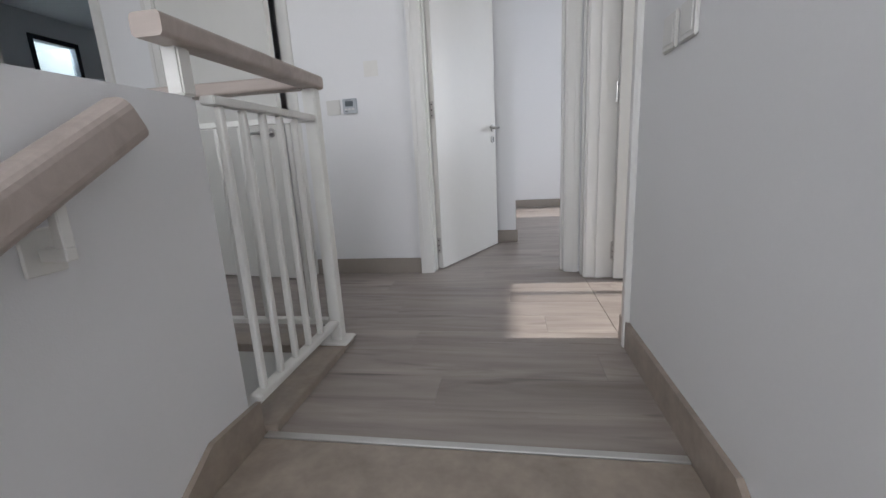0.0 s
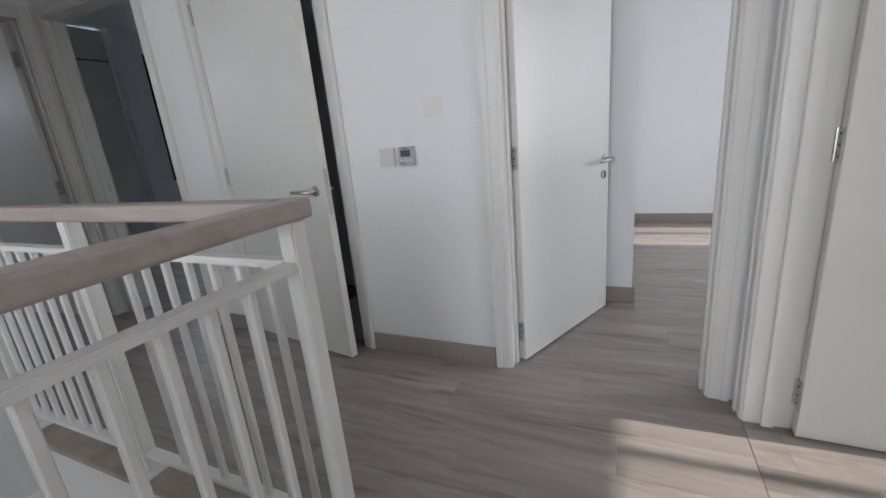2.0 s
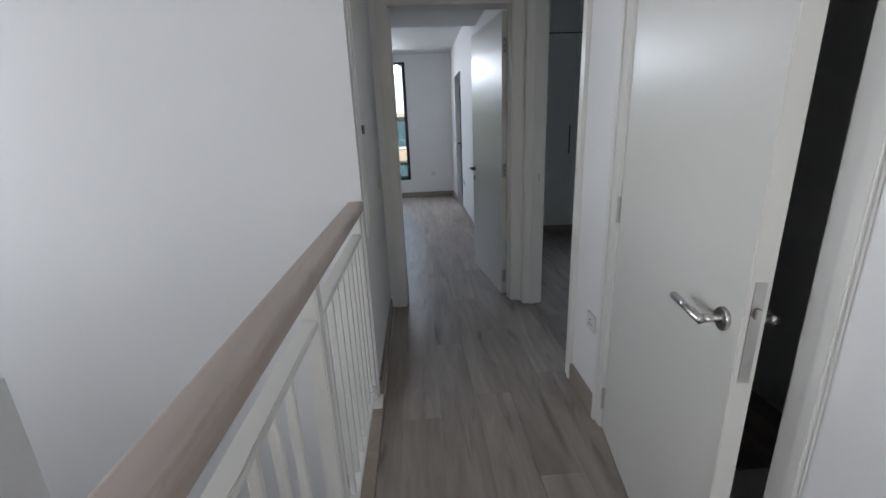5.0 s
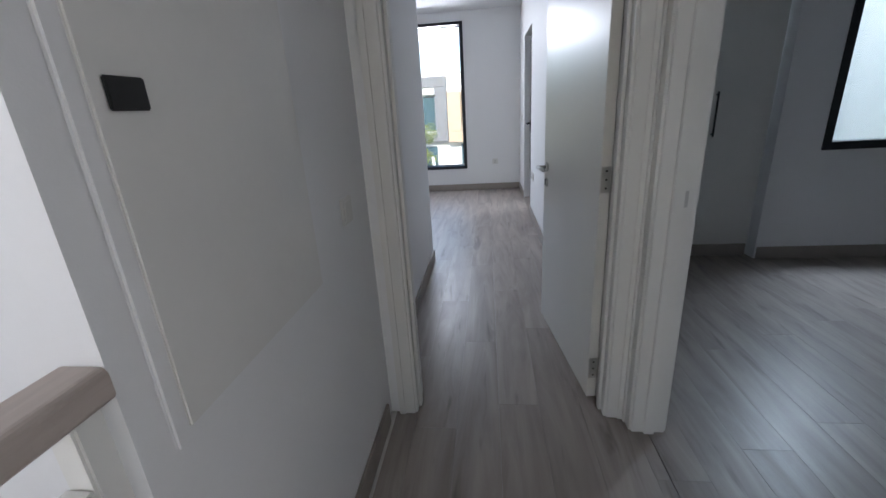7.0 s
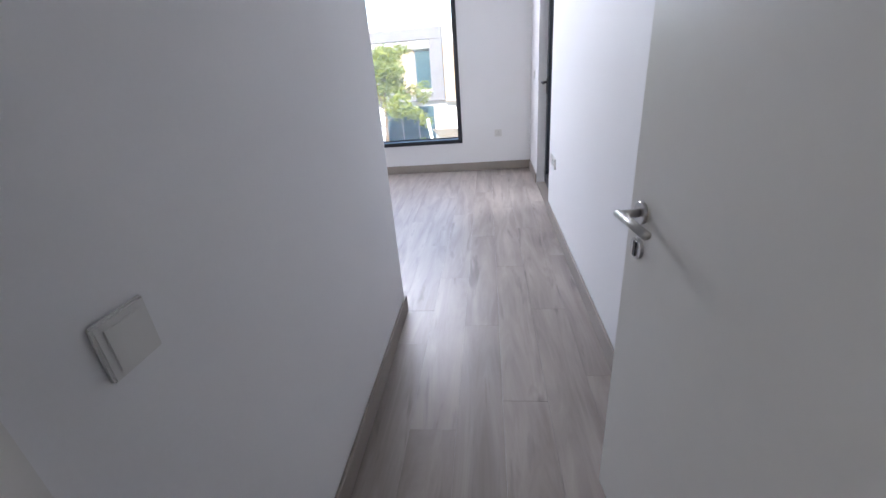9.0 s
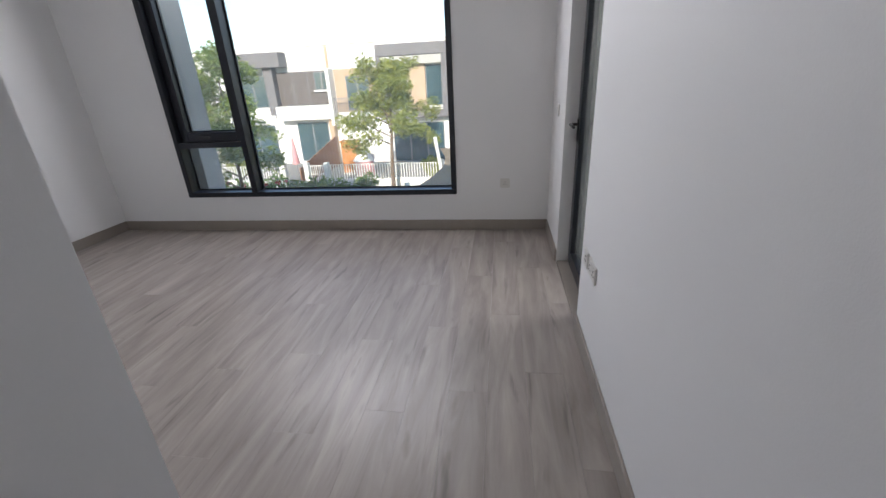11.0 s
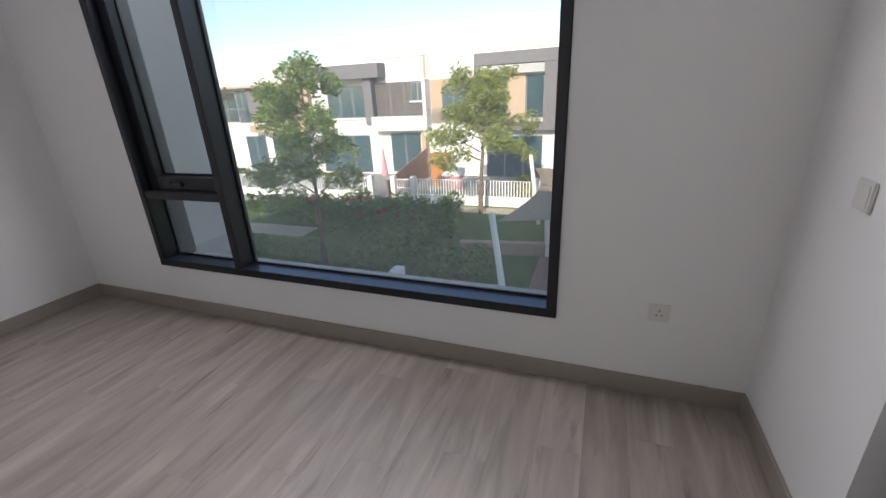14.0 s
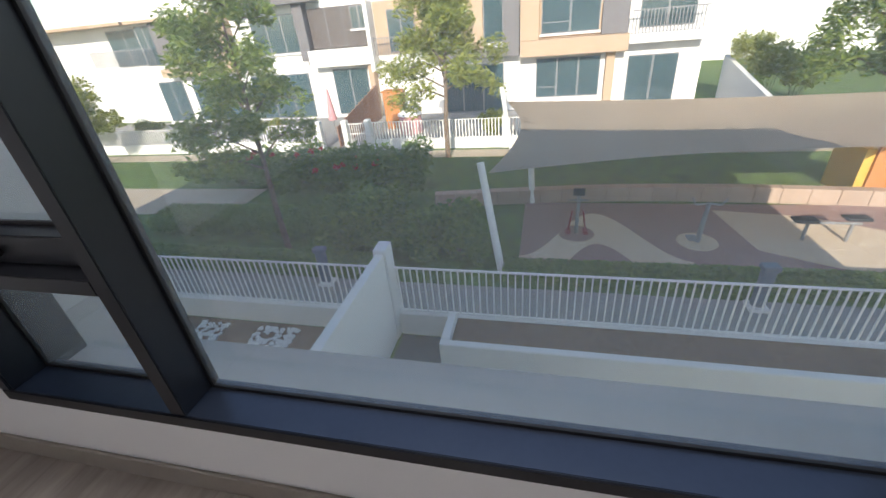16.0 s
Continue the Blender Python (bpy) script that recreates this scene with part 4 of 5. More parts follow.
# bollard lights along the path
def bollard(x, y):
    b = thing("bollard", "blue-grey bollard on a pale base beside the path", "bollard", "bollards along the path", m=pose(x, y, GZ + 0.012))
    box_part("base", b, RENDERW, (-0.16, 0.16, -0.16, 0.16, 0, 0.06), 0.01)
    box_part("body", b, BOLLARDM, (-0.07, 0.07, -0.10, 0.10, 0.061, 0.80), 0.012)
    box_part("cap", b, BOLLARDM, (-0.10, 0.10, -0.13, 0.13, 0.801, 0.90), 0.015)


bollard(-14.15, 4.8)
bollard(-14.15, -3.5)


# ---- foliage ----
def leaf_cloud(bm, blobs, n, size, rnd, flat=0.35):
    """Many small folded leaves on clumps given as (centre, radius)."""
    tot = sum(r * r for _, r in blobs)
    for c, r in blobs:
        for _ in range(int(n * r * r / tot)):
            d = Vector((rnd.gauss(0, 1), rnd.gauss(0, 1), rnd.gauss(0, 0.8))).normalized() * r * (0.45 + 0.6 * rnd.random())
            p = Vector(c) + d
            s = size * rnd.uniform(0.6, 1.3)
            m = Matrix.Translation(p) @ Euler((rnd.uniform(-0.9, 0.9), rnd.uniform(-0.9, 0.9), rnd.uniform(0, 6.3))).to_matrix().to_4x4()
            v = [bm.verts.new(m @ Vector(q)) for q in ((0, -s, 0), (s * flat, 0, s * 0.12), (0, s, 0), (-s * flat, 0, s * 0.12))]
            bm.faces.new((v[0], v[1], v[2]))
            bm.faces.new((v[0], v[2], v[3]))


def tree(name, label, x, y, zc0, zc1, rad, material, seed, n, size, forks, trunk_r=0.07, sparse=1.0):
    rnd = random.Random(seed)
    t = thing(name, label, "tree", m=pose(x, y, GZ))
    top, low = zc1 - GZ, zc0 - GZ
    bm = bmesh.new()
    lean = Vector((rnd.uniform(-0.1, 0.1), rnd.uniform(-0.1, 0.1), 0))
    pts = [Vector((0, 0, -0.05)), Vector((0.03, 0.02, low * 0.5)), lean + Vector((0, 0, low)), lean * 2 + Vector((0, 0, (low + top) * 0.5)), lean * 2 + Vector((0, 0, top * 0.93))]
    rads = [trunk_r * 1.25, trunk_r, trunk_r * 0.8, trunk_r * 0.45, 0.012]
    for i in range(4):
        rod(bm, pts[i], pts[i + 1], rads[i], rads[i + 1], 9)
    blobs = [(pts[4], rad * 0.26)]
    for k in range(forks):
        a, f = k * 2.4 + rnd.uniform(-0.5, 0.5), (k + 0.5) / forks
        h = low * 0.92 + (top - low) * f * 0.85
        prof = rad * (1.0 - 0.62 * f ** 1.5) * rnd.uniform(0.6, 1.05)
        st = Vector((lean.x * f * 2, lean.y * f * 2, h))
        end = st + Vector((math.cos(a) * prof, math.sin(a) * prof, rnd.uniform(0.15, 0.5) * rad * 0.8))
        mid = (st + end) / 2 + Vector((0, 0, 0.12 * rad))
        rod(bm, st, mid, trunk_r * 0.36 * (1.1 - f * 0.6), trunk_r * 0.22, 6)
        rod(bm, mid, end, trunk_r * 0.22, 0.008, 6)
        blobs += [(mid, rad * 0.24 * sparse), (end, rad * rnd.uniform(0.22, 0.34) * sparse)]
        for _ in range(2):
            e2 = end + Vector((rnd.uniform(-0.4, 0.4), rnd.uniform(-0.4, 0.4), rnd.uniform(-0.35, 0.25))) * rad * 0.6
            rod(bm, mid, e2, trunk_r * 0.14, 0.006, 5)
            blobs.append((e2, rad * rnd.uniform(0.14, 0.24) * sparse))
    part("trunk", bm, BARK, t, "slender brown trunk with limbs")
    bm = bmesh.new()
    leaf_cloud(bm, blobs, n, size, rnd)
    part("crown", bm, material, t, "loose crown of small leaves")
    return t


tree("garden_tree", "slender young tree with feathery green leaves", -15.6, -5.35, -1.35, 2.55, 1.7, LEAFA, 3, 9500, 0.085, 18, 0.07, 0.8)
tree("garden_tree", "young spreading tree with yellow-green leaves", -23.0, -2.6, -1.2, 2.15, 2.2, LEAFB, 8, 9000, 0.11, 17, 0.09, 0.8)
tree("garden_tree", "leafy green tree beside the far path", -24.3, 11.9, -2.3, 1.8, 2.4, LEAFA, 11, 9000, 0.15, 12, 0.12)
tree("garden_tree", "leafy green tree beside the far fence", -22.5, -19.5, -2.5, 0.0, 1.7, LEAFB, 15, 7000, 0.12, 10, 0.08)


def shrub(name, label, blobs, material, n, size, seed, group=""):
    rnd = random.Random(seed)
    s = thing(name, label, "shrub", group)
    bm = bmesh.new()
    for c, r in blobs:
        for _ in range(5):
            rod(bm, (c[0] + rnd.uniform(-.1, .1), c[1] + rnd.uniform(-.1, .1), GZ - 0.03), (c[0] + rnd.uniform(-.6, .6) * r, c[1] + rnd.uniform(-.6, .6) * r, c[2] + 0.3 * r), 0.015, 0.006, 5)
    part("stems", bm, BARK, s)
    bm = bmesh.new()
    small = []
    for c, r in blobs:
        small += [(Vector(c), r * 0.75)] + [(Vector(c) + Vector((rnd.uniform(-1, 1), rnd.uniform(-1, 1), rnd.uniform(-0.8, 0.8))) * r * 0.75, r * rnd.uniform(0.25, 0.5)) for _ in range(9)]
    leaf_cloud(bm, small, n, size, rnd, 0.42)
    part("leaves", bm, material, s)


shrub("large_shrub", "large rounded dark green shrub behind the fence", [((-15.4, -2.75, -2.6), 0.85), ((-15.5, -3.7, -2.9), 0.7), ((-15.4, -1.9, -2.9), 0.65)], LEAFC, 14000, 0.10, 21)
shrub("flowering_shrubs", "dark green shrub mass with reddish flowers", [((-20.0, -3.2 - i * 1.35, -2.9 + 0.1 * (i % 2)), 0.95) for i in range(6)], LEAFC, 15000, 0.10, 22)
shrub("mound_shrub", "low spreading green shrub beside the playground", [((-15.6, -0.7, -3.25), 0.6), ((-16.6, -1.2, -3.2), 0.7), ((-17.3, -3.6, -3.1), 0.8)], LEAFC, 9000, 0.08, 23)
rnd = random.Random(9)
for i in range(14):
    bm = bmesh.new()
    c = Vector((-19.3 + rnd.uniform(-0.3, 0.5), -3.0 - rnd.random() * 6, -2.2 + rnd.uniform(-0.5, 0.1)))
    leaf_cloud(bm, [(c, 0.09)], 26, 0.06, rnd, 0.6)
    tagged(link("flower_cluster", bm, FLOWER), "small cluster of red flowers on the shrubs", "flowers", "red flower clusters")


shrub("wall_shrubs", "green shrubs growing behind the sloping garden wall", [((-28.6, 10.3, -1.5), 0.9), ((-27.2, 10.6, -1.7), 0.8), ((-30.0, 10.0, -1.3), 0.9)], LEAFB, 6000, 0.10, 27)


def hedge(name, label, x0, x1, y0, y1, h, n, seed):
    rnd = random.Random(seed)
    bm = bmesh.new()
    for _ in range(n):
        p = Vector((rnd.uniform(x0, x1), rnd.uniform(y0, y1), GZ + h * (rnd.random() ** 0.45)))
        edge = min(p.x - x0, x1 - p.x)
        p.z -= max(0, 0.2 - edge) * 0.6
        s = rnd.uniform(0.03, 0.065)
        m = Matrix.Translation(p) @ Euler((rnd.uniform(-1, 1), rnd.uniform(-1, 1), rnd.uniform(0, 6.3))).to_matrix().to_4x4()
        v = [bm.verts.new(m @ Vector(q)) for q in ((0, -s, 0), (s * 0.5, 0, s * 0.12), (0, s, 0), (-s * 0.5, 0, s * 0.12))]
        bm.faces.new((v[0], v[1], v[2]))
        bm.faces.new((v[0], v[2], v[3]))
    tagged(link(name, bm, LEAFC), label, "hedge", kind="stuff")


hedge("low_hedge", "clipped low green hedge along the footpath", -15.3, -14.45, 0.3, 13.0, 0.28, 14000, 31)
hedge("low_hedge", "clipped low green hedge along the footpath", -15.0, -14.4, -14, -2.2, 0.45, 14000, 32)
hedge("low_hedge", "rounded low green hedge beside the sandy path", -17.3, -16.0, -10.2, -4.2, 0.55, 16000, 33)
hedge("low_hedge", "low green planting in front of the shrubs", -21.6, -20.9, -14, -8.6, 0.5, 7000, 34)


# ---- shade sail, playground ----
sail = thing("shade_sail", "beige fabric shade sail stretched between white posts", "shade sail")
A, B, C, D = Vector((-22.1, -0.2, -1.42)), Vector((-15.25, 0.0, -1.46)), Vector((-22.6, 13.6, -1.7)), Vector((-16.8, 8.6, -1.55))
bm, grid, N = bmesh.new(), [], 16
for i in range(N + 1):
    row = []
    for j in range(N + 1):
        u, v = i / N, j / N
        p = (A * (1 - v) + B * v) * (1 - u) + (C * (1 - v) + D * v) * u
        pin = 0.55
        p += Vector((0, 1, 0)) * pin * (math.sin(math.pi * v)) * (1 - 2 * u)
        p += Vector((-1, 0, 0)) * pin * 0.8 * math.sin(math.pi * u) * (2 * v - 1)
        p.z -= 0.25 * math.sin(math.pi * u) * math.sin(math.pi * v)
        row.append(bm.verts.new(p))
    grid.append(row)
for i in range(N):
    for j in range(N):
        bm.faces.new((grid[i][j], grid[i + 1][j], grid[i + 1][j + 1], grid[i][j + 1]))
bmesh.ops.solidify(bm, geom=bm.faces[:], thickness=0.006)
part("fabric", bm, SAIL, sail, "", True)
for base, tip in (((-15.0, 0.25, GZ), (-15.35, -0.17, -1.28)), ((-21.9, 0.05, GZ), (-22.35, -0.4, -0.98)), ((-18.6, 0.8, GZ), (-18.75, 0.7, -1.75))):
    bm = bmesh.new()
    rod(bm, base, tip, 0.085, 0.075, 14)
    part("post", bm, FENCEW, sail, "white steel post")

m1 = thing("fitness_machine", "upright outdoor fitness stepper with red levers", "fitness machine", m=pose(-16.75, 1.9, GZ + 0.038))
bm = bmesh.new()
rod(bm, (0, 0, 0), (0, 0, 1.0), 0.045, 0.04)
part("column", bm, GREYM, m1)
box_part("sign", m1, DARKSEAT, (-0.03, 0.03, -0.13, 0.13, 1.0, 1.17), 0.01)
bm = bmesh.new()
rod(bm, (0, -0.24, 0.88), (0, 0.24, 0.88), 0.018)
part("handlebar", bm, GREYM, m1)
for s in (-1, 1):
    bm = bmesh.new()
    rod(bm, (0.02, s * 0.12, 0.62), (0.1, s * 0.2, 0.12), 0.022)
    box(bm, -0.02, 0.24, s * 0.2 - 0.06, s * 0.2 + 0.06, 0.09, 0.12)
    part("lever", bm, REDP, m1, "dark red pedal lever")
m2 = thing("fitness_machine", "grey outdoor fitness machine with curved handles", "fitness machine", m=pose(-16.5, 4.5, GZ + 0.038))
bm = bmesh.new()
rod(bm, (0, 0, 0), (0, 0.05, 0.95), 0.06, 0.045)
part("column", bm, GREYM, m2)
for s in (-1, 1):
    bm = bmesh.new()
    rod(bm, (0, 0.05, 0.93), (0, 0.05 + s * 0.25, 0.9), 0.02)
    rod(bm, (0, 0.05 + s * 0.25, 0.9), (0, 0.05 + s * 0.34, 1.06), 0.02)
    part("handle", bm, GREYM, m2)
box_part("footrest", m2, GREYM, (-0.05, 0.22, -0.26, -0.06, 0.12, 0.15), 0.01)
m3 = thing("fitness_bench", "grey outdoor fitness bench with dark pads", "fitness machine", m=pose(-16.7, 7.0, GZ + 0.038))
bm = bmesh.new()
rod(bm, (0, -0.55, 0.42), (0, 0.55, 0.42), 0.03)
for y in (-0.4, 0.4):
    rod(bm, (0, y, 0), (0, y, 0.42), 0.035)
part("frame", bm, GREYM, m3)
for y0, y1, z in ((-0.7, -0.25, 0.46), (0.2, 0.65, 0.52)):
    box_part("pad", m3, DARKSEAT, (-0.14, 0.14, y0, y1, z, z + 0.06), 0.02)
sl = thing("play_slide", "yellow play slide with wooden sides", "slide", m=pose(-19.6, 8.6, GZ))
bm = bmesh.new()
prism(bm, [(0, 0), (0, 1.3), (0.25, 1.3), (2.2, 0.12), (2.2, 0)], "x", -0.6, 0.6)
part("chute", bm, YELLOW, sl, "yellow chute")
bm = bmesh.new()
prism(bm, [(0.2, 0), (0.2, 1.45), (0.5, 1.4), (2.3, 0.25), (2.3, 0)], "x", 0.605, 0.68)
part("side_board", bm, ORANGE, sl)


# ---- houses across the garden ----
HX = -33.0
house = thing("terraced_houses", "white two-storey terraced houses with tan and grey frames", "house")
house.matrix_world = pose(-0.7, 0.1, -0.72) @ Matrix.Scale(0.915, 4)


def hb_(n, m, y0, y1, z0, z1, x1=0.0, x0=-6.0, bev=0.02, parent=None):
    return box_part(n, parent or house, m, (HX + x0, HX + x1, y0, y1, z0, z1), bev, seg=1)


def hwin(y0, y1, z0, z1, panes=2, x=0.0, sill=True, split=None):
    """A window on the facade: frame, panes and sill."""
    w = hb_("window", HFRAME, y0, y1, z0, z1, x + 0.06, x + 0.002, 0)
    step = (y1 - y0) / panes
    for i in range(panes):
        a, b = y0 + i * step + 0.05, y0 + (i + 1) * step - 0.05
        if split and i == 0:
            hb_("pane", HGLASS, a, b, z0 + 0.06, split - 0.03, x + 0.07, x + 0.061, 0, w)
            hb_("pane", HGLASS, a, b, split + 0.03, z1 - 0.06, x + 0.07, x + 0.061, 0, w)
        else:
            hb_("pane", HGLASS, a, b, z0 + 0.06, z1 - 0.06, x + 0.07, x + 0.061, 0, w)
    if sill:
        hb_("sill", RENDERW, y0 - 0.08, y1 + 0.08, z0 - 0.1, z0 - 0.002, x + 0.16, x + 0.002, 0, w)


def hrail(y0, y1, z0, z1, x):
    r = hb_("balcony_rail", HFRAME, y0, y1, z1 - 0.06, z1, x + 0.05, x, 0)
    for k in range(int((y1 - y0) / 0.16)):
        hb_("baluster", HFRAME, y0 + 0.06 + k * 0.16, y0 + 0.10 + k * 0.16, z0, z1 - 0.061, x + 0.04, x + 0.01, 0, r)


hb_("wall", RENDERW, -25.5, 8.9, GZ, 4.62)
hb_("wall", RENDERW, -40.0, -25.52, GZ, 4.1, -1.2)
hb_("parapet", RENDERT, -40.0, -26.0, 3.35, 3.55, 0.5, -1.19)
hb_("coping", RENDERW, -25.6, 9.0, 4.621, 4.70, 0.08)
hb_("downpipe_strip", RENDERT, -9.15, -8.95, 3.2, 4.60, 0.03, 0.001, 0)
# tan framed bay with window, panel and balcony
hb_("tan_bay", RENDERT, -0.35, 0.62, 0.605, 3.35, 0.9, 0.001)
hb_("tan_bay", RENDERT, -0.35, 5.1, -0.20, 0.60, 0.9, 0.001)
hb_("tan_bay", RENDERT, 0.625, 8.5, 3.05, 3.35, 0.9, 0.001)
hb_("grey_panel", RENDERG, 3.75, 5.05, 0.605, 3.045, 0.45, 0.001)
hb_("bay_wall", RENDERT, 0.625, 3.745, 0.605, 3.045, 0.25, 0.001)
hwin(0.72, 3.65, 0.82, 2.98, 2, 0.25, True, 1.35)
hwin(5.6, 8.2, 0.75, 2.9, 2, 0.0, False)
hrail(5.1, 8.6, 0.55, 1.6, 0.8)
hb_("balcony_slab", RENDERW, 5.105, 8.7, 0.10, 0.54, 0.9, 0.001)
hwin(0.5, 3.9, -2.45, -0.38, 3, 0.0, True, -1.9)
hb_("tan_pier", RENDERT, 4.15, 4.6, GZ, -0.21, 0.35, 0.001)
hwin(5.3, 7.75, -3.15, -0.52, 2, 0.0, False)
# dark grey frame bay
hb_("grey_bay", RENDERG, -5.5, -0.40, 3.72, 4.42, 0.7, 0.001)
hb_("grey_bay", RENDERG, -1.25, -0.40, -0.1, 3.715, 0.7, 0.001)
hb_("grey_bay", RENDERG, -5.5, -5.2, -0.1, 3.715, 0.7, 0.001)
hb_("grey_bay", RENDERG, -5.195, -1.255, -0.1, 0.35, 0.7, 0.001)
for k in range(5):
    hb_("louvre", RENDERW, -5.19, -1.26, 3.22 + k * 0.1, 3.27 + k * 0.1, 0.6, 0.3, 0)
hb_("tan_infill", RENDERT, -3.6, -2.4, 0.355, 3.2, 0.2, 0.001)
hwin(-2.38, -1.3, 0.6, 3.1, 1, 0.05)
hwin(-5.1, -3.65, 0.6, 3.1, 2, 0.05)
hwin(-4.9, -1.3, -3.1, -0.45, 3, 0.0, False)
# recessed balcony and brown cladding
hb_("fin", RENDERW, -8.95, -8.72, -0.4, 3.2, 0.9, 0.001)
hb_("balcony_recess", RENDERT, -8.7, -5.55, 0.4, 3.15, 0.01, 0.001, 0)
hrail(-8.7, -5.55, 0.4, 1.35, 0.7)
hwin(-7.9, -6.3, 0.5, 2.7, 2, 0.02, False)
hb_("brown_cladding", BROWNP, -12.7, -8.97, 0.98, 3.12, 0.25, 0.001)
for y in (-11.6, -10.55):
    hb_("cladding_joint", HFRAME, y, y + 0.05, 0.99, 3.11, 0.27, 0.251, 0)
hwin(-10.0, -9.0, 1.9, 3.05, 2, 0.255, True)
hb_("white_beam", RENDERW, -12.9, -8.97, 0.02, 0.95, 0.8, 0.001)
hwin(-11.9, -9.6, -2.9, -0.2, 2, 0.0, False)
hb_("pier", RENDERT, -9.3, -8.97, GZ, 0.01, 0.6, 0.001)
# second grey box, tan corner, left house
hb_("grey_bay", RENDERG, -17.2, -11.9, 3.45, 4.35, 1.1, 0.001)
hb_("grey_bay", RENDERG, -13.4, -12.75, 0.4, 3.445, 0.7, 0.001)
hb_("tan_corner", RENDERT, -19.9, -18.2, 0.6, 3.3, 0.5, 0.001)
hwin(-16.8, -13.6, 0.9, 3.0, 3, 0.0)
hwin(-17.8, -13.6, -3.0, -0.3, 3, 0.0, False)
hwin(-22.7, -20.0, 0.95, 3.1, 2, 0.0)
hb_("grey_panel", RENDERG, -24.1, -22.8, 0.9, 3.3, 0.25, 0.001)
hwin(-25.4, -24.2, 0.8, 3.2, 2, 0.0, False)
hwin(-29.2, -26.4, 0.8, 3.1, 2, -1.2, False)
hrail(-29.5, -24.2, 0.9, 1.9, 0.4)
hb_("tan_beam", RENDERT, -23.9, -18.2, 0.05, 0.58, 0.8, 0.001)
hb_("tan_eave", RENDERT, -25.5, -18.2, 3.32, 3.5, 0.7, 0.001)
hwin(-25.2, -23.2, -2.9, -0.25, 2, 0.0, False)
hwin(-22.5, -19.0, -2.9, -0.3, 3, 0.0, False)
# end wall and neighbouring block
ew = tagged(link("garden_end_wall", (lambda b: (prism(b, [(-24.2, GZ), (-31, GZ), (-31, -1.45), (-24.2, -2.7)], "y", 9.2, 9.4), b)[1])(bmesh.new()), RENDERW), "white sloping garden end wall", "wall")
far = thing("far_houses", "white houses further down the lane", "house")
box_part("wall", far, RENDERW, (-60, -46, 10, 40, GZ, 3.6), 0.02)
box_part("roof", far, RENDERG, (-60.3, -45.7, 9.7, 40.3, 3.601, 3.9), 0.02)
for k in range(6):
    w = box_part("window", far, HFRAME, (-46.0, -45.93, 12 + k * 4.2, 14.4 + k * 4.2, 0.6, 2.6), 0)
    box_part("pane", far, HGLASS, (-45.929, -45.9, 12.1 + k * 4.2, 14.3 + k * 4.2, 0.7, 2.5), 0).parent = w

# things on the far terraces
cab = thing("garden_cabinet", "tall orange wooden garden cabinet", "cabinet", m=pose(-27.9, -6.25, GZ + 0.05))
box_part("body", cab, ORANGE, (-0.3, 0.3, -0.5, 0.5, 0, 1.75), 0.02)
box_part("roof", cab, ORANGE, (-0.36, 0.36, -0.56, 0.56, 1.751, 1.82), 0.015)
box_part("door", cab, ORANGE, (0.301, 0.32, -0.45, 0.45, 0.08, 1.68), 0.005)
tent = thing("play_tent", "pink and white pointed play tent", "play tent", m=pose(-26.8, -5.2, GZ + 0.05))
bm = bmesh.new()
rod(bm, (0, 0, 0), (0, 0, 0.85), 0.55, 0.55, 10)
part("wall", bm, PINK, tent)
bm = bmesh.new()
rod(bm, (0, 0, 0.851), (0, 0, 1.55), 0.62, 0.03, 10)
part("roof", bm, RENDERW, tent, "pale pointed roof")
par = thing("folded_parasol", "closed pink garden parasol on a pole", "parasol", m=pose(-27.0, -9.35, GZ + 0.05))
bm = bmesh.new()
rod(bm, (0, 0, 0), (0, 0, 2.2), 0.03)
part("pole", bm, GREYM, par)
bm = bmesh.new()
rod(bm, (0, 0, 0.7), (0, 0, 2.15), 0.22, 0.05, 9)
part("canopy", bm, PINK, par, "folded pink canopy")
bf = thing("garden_screen", "sloping brown timber screen between terraces", "screen")
for k in range(12):
    box_part("board", bf, TERRA, (-30.1 + k * 0.46, -29.66 + k * 0.46, -8.0, -7.94, GZ + 0.05, -1.75 - k * 0.08), 0.005)
for yy, rr in ((-13.0, 0.5), (-1.2, 0.6), (6.3, 0.4), (-21.0, 0.8), (-24.5, 0.7)):
    shrub("terrace_plant", "green potted plant on a far terrace", [((-25.8, yy * 0.93, GZ + 0.7), rr)], LEAFB, 1500, 0.10, int(40 + yy))

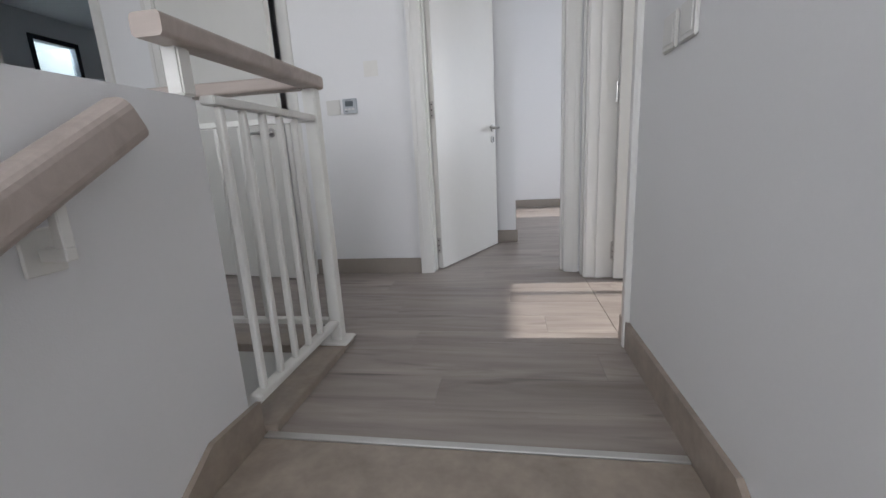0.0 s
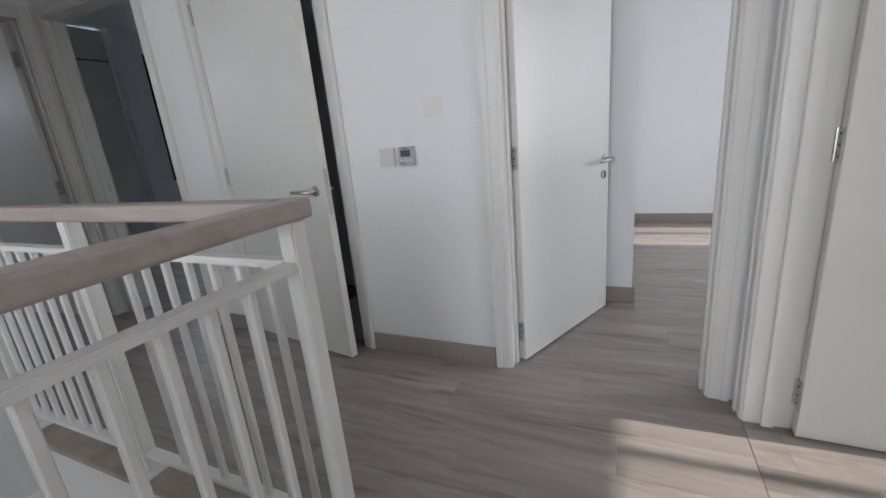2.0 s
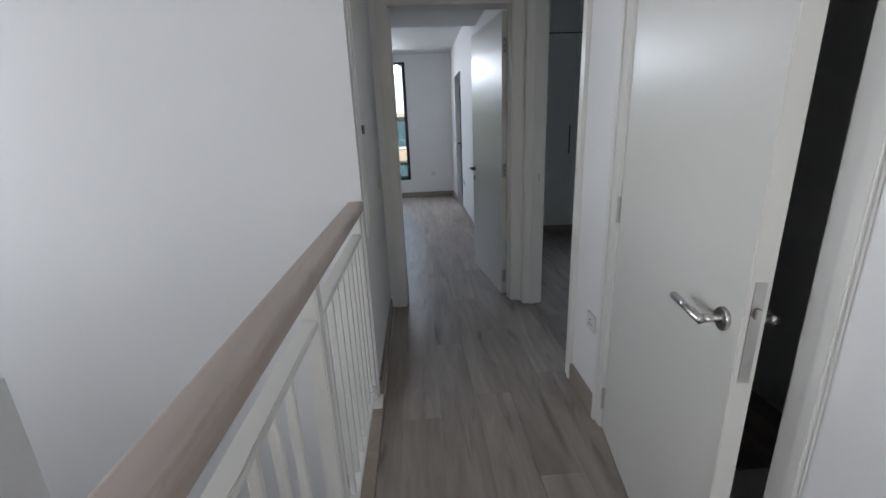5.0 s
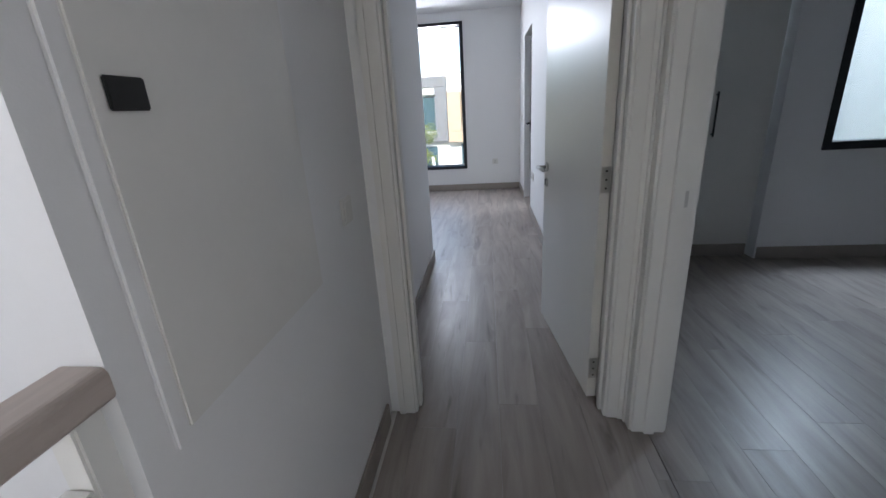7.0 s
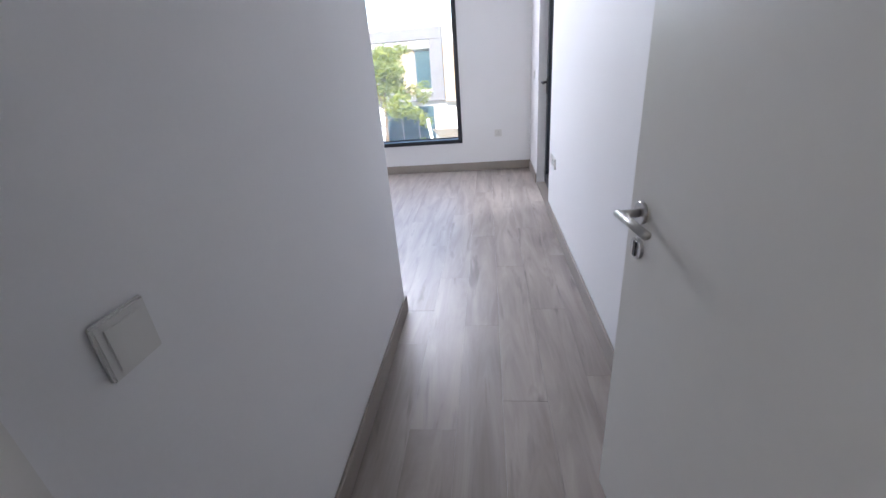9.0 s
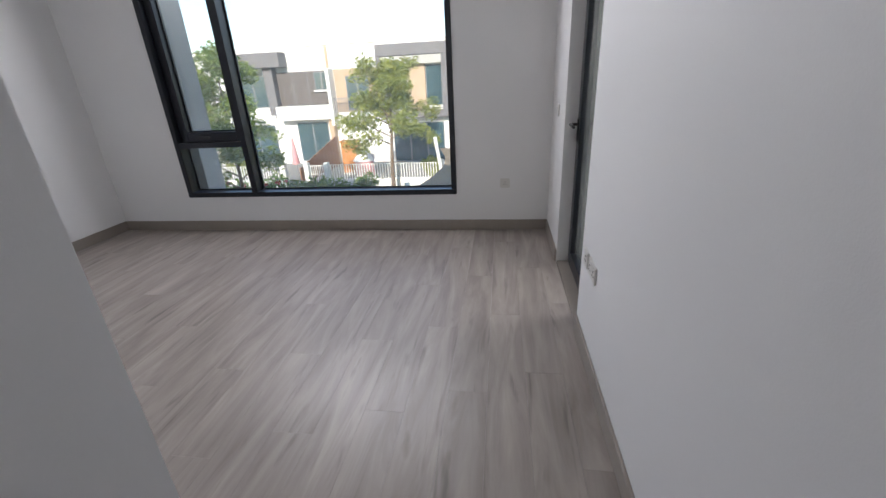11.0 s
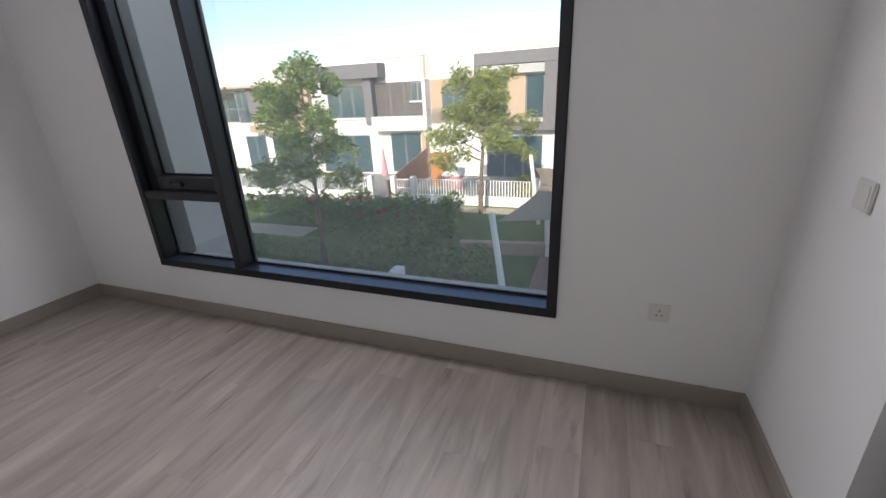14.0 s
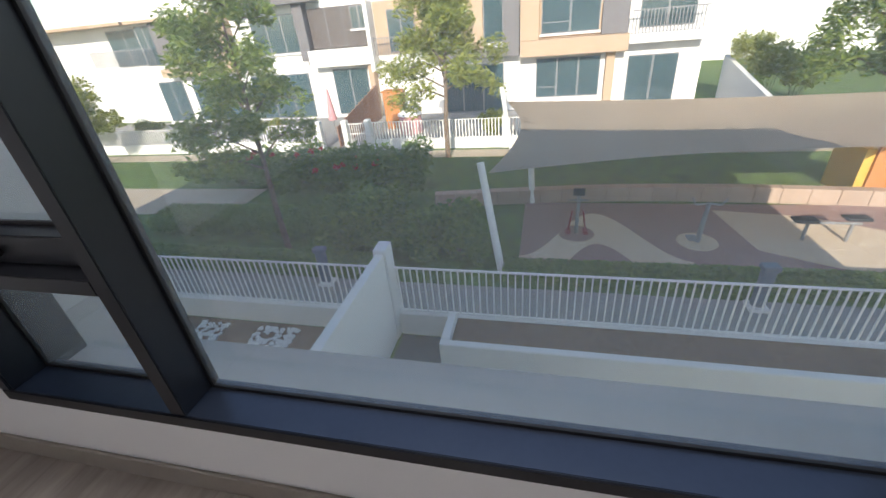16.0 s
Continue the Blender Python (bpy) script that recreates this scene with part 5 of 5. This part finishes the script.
# ---- floor planks ----
PW, PLN = 0.182, 1.22
pm = bmesh.new()
box(pm, 0.0003, PLN - 0.0003, 0.0003, PW - 0.0003, FZ, 0.0)
bmesh.ops.bevel(pm, geom=[e for e in pm.edges if all(v.co.z > -0.001 for v in e.verts)], offset=0.0003, segments=1, affect="EDGES")
plank_mesh = bpy.data.meshes.new("plank")
pm.to_mesh(plank_mesh)
pm.free()
plank_mesh.materials.append(PLANK)


def planks(name, label, x0, x1, y0, y1, holder=None):
    """Boards along x laid in staggered rows inside a rectangle; cut boards get meshes of their own."""
    fl = holder or thing(name, label, "floor", kind="structure")
    rnd2 = random.Random(name)
    j = math.floor(y0 / PW)
    while j * PW < y1 - 0.004:
        ya, yb = max(y0, j * PW), min(y1, (j + 1) * PW)
        i = math.floor((x0 - (j * 0.437 % 1.0) * PLN) / PLN)
        while True:
            sx = i * PLN + (j * 0.437 % 1.0) * PLN
            xa, xb = max(x0, sx), min(x1, sx + PLN)
            if xa >= x1 - 0.004:
                break
            if xb - xa > 0.004 and yb - ya > 0.004:
                if xb - xa > PLN - 0.001 and yb - ya > PW - 0.001:
                    o = new("plank", plank_mesh)
                    o.location = (sx, j * PW, 0)
                else:
                    b = bmesh.new()
                    box(b, xa + 0.0003, xb - 0.0003, ya + 0.0003, yb - 0.0003, FZ, 0.0)
                    o = link("plank", b, PLANK)
                o.parent = fl
            i += 1
        j += 1
    return fl


hall_floor = planks("floor_hall", "greige wood-look plank floor of hallway and bedroom passage", -8.02, 1.255, 11 * PW, 15 * PW)
planks("floor_hall_north", "", -2.9, 1.255, 15 * PW, 2.96, hall_floor)
planks("floor_hall_south", "", -2.9, 1.255, 1.906, 11 * PW, hall_floor)
planks("floor_passage_north", "", -8.02, -2.901, 15 * PW, 2.855, hall_floor)
planks("floor_passage_south", "", -4.731, -2.901, 1.83, 11 * PW, hall_floor)
planks("floor_landing", "greige wood-look plank floor of the landing", 0.196, 1.255, 1.313, 1.905)
planks("floor_sunlit_room", "greige wood-look plank floor lit by the sun", -0.15, 5.5, 2.962, 6.03)
planks("floor_east_room", "greige wood-look plank floor of the east room", 1.257, 5.5, 1.2, 2.89)
planks("floor_bedroom", "greige wood-look plank floor of the bedroom", -8.02, -4.732, -1.59, 11 * PW)
planks("floor_wardrobe_room", "greige wood-look plank floor of the wardrobe room", -4.75, -1.03, 2.962, 6.78)
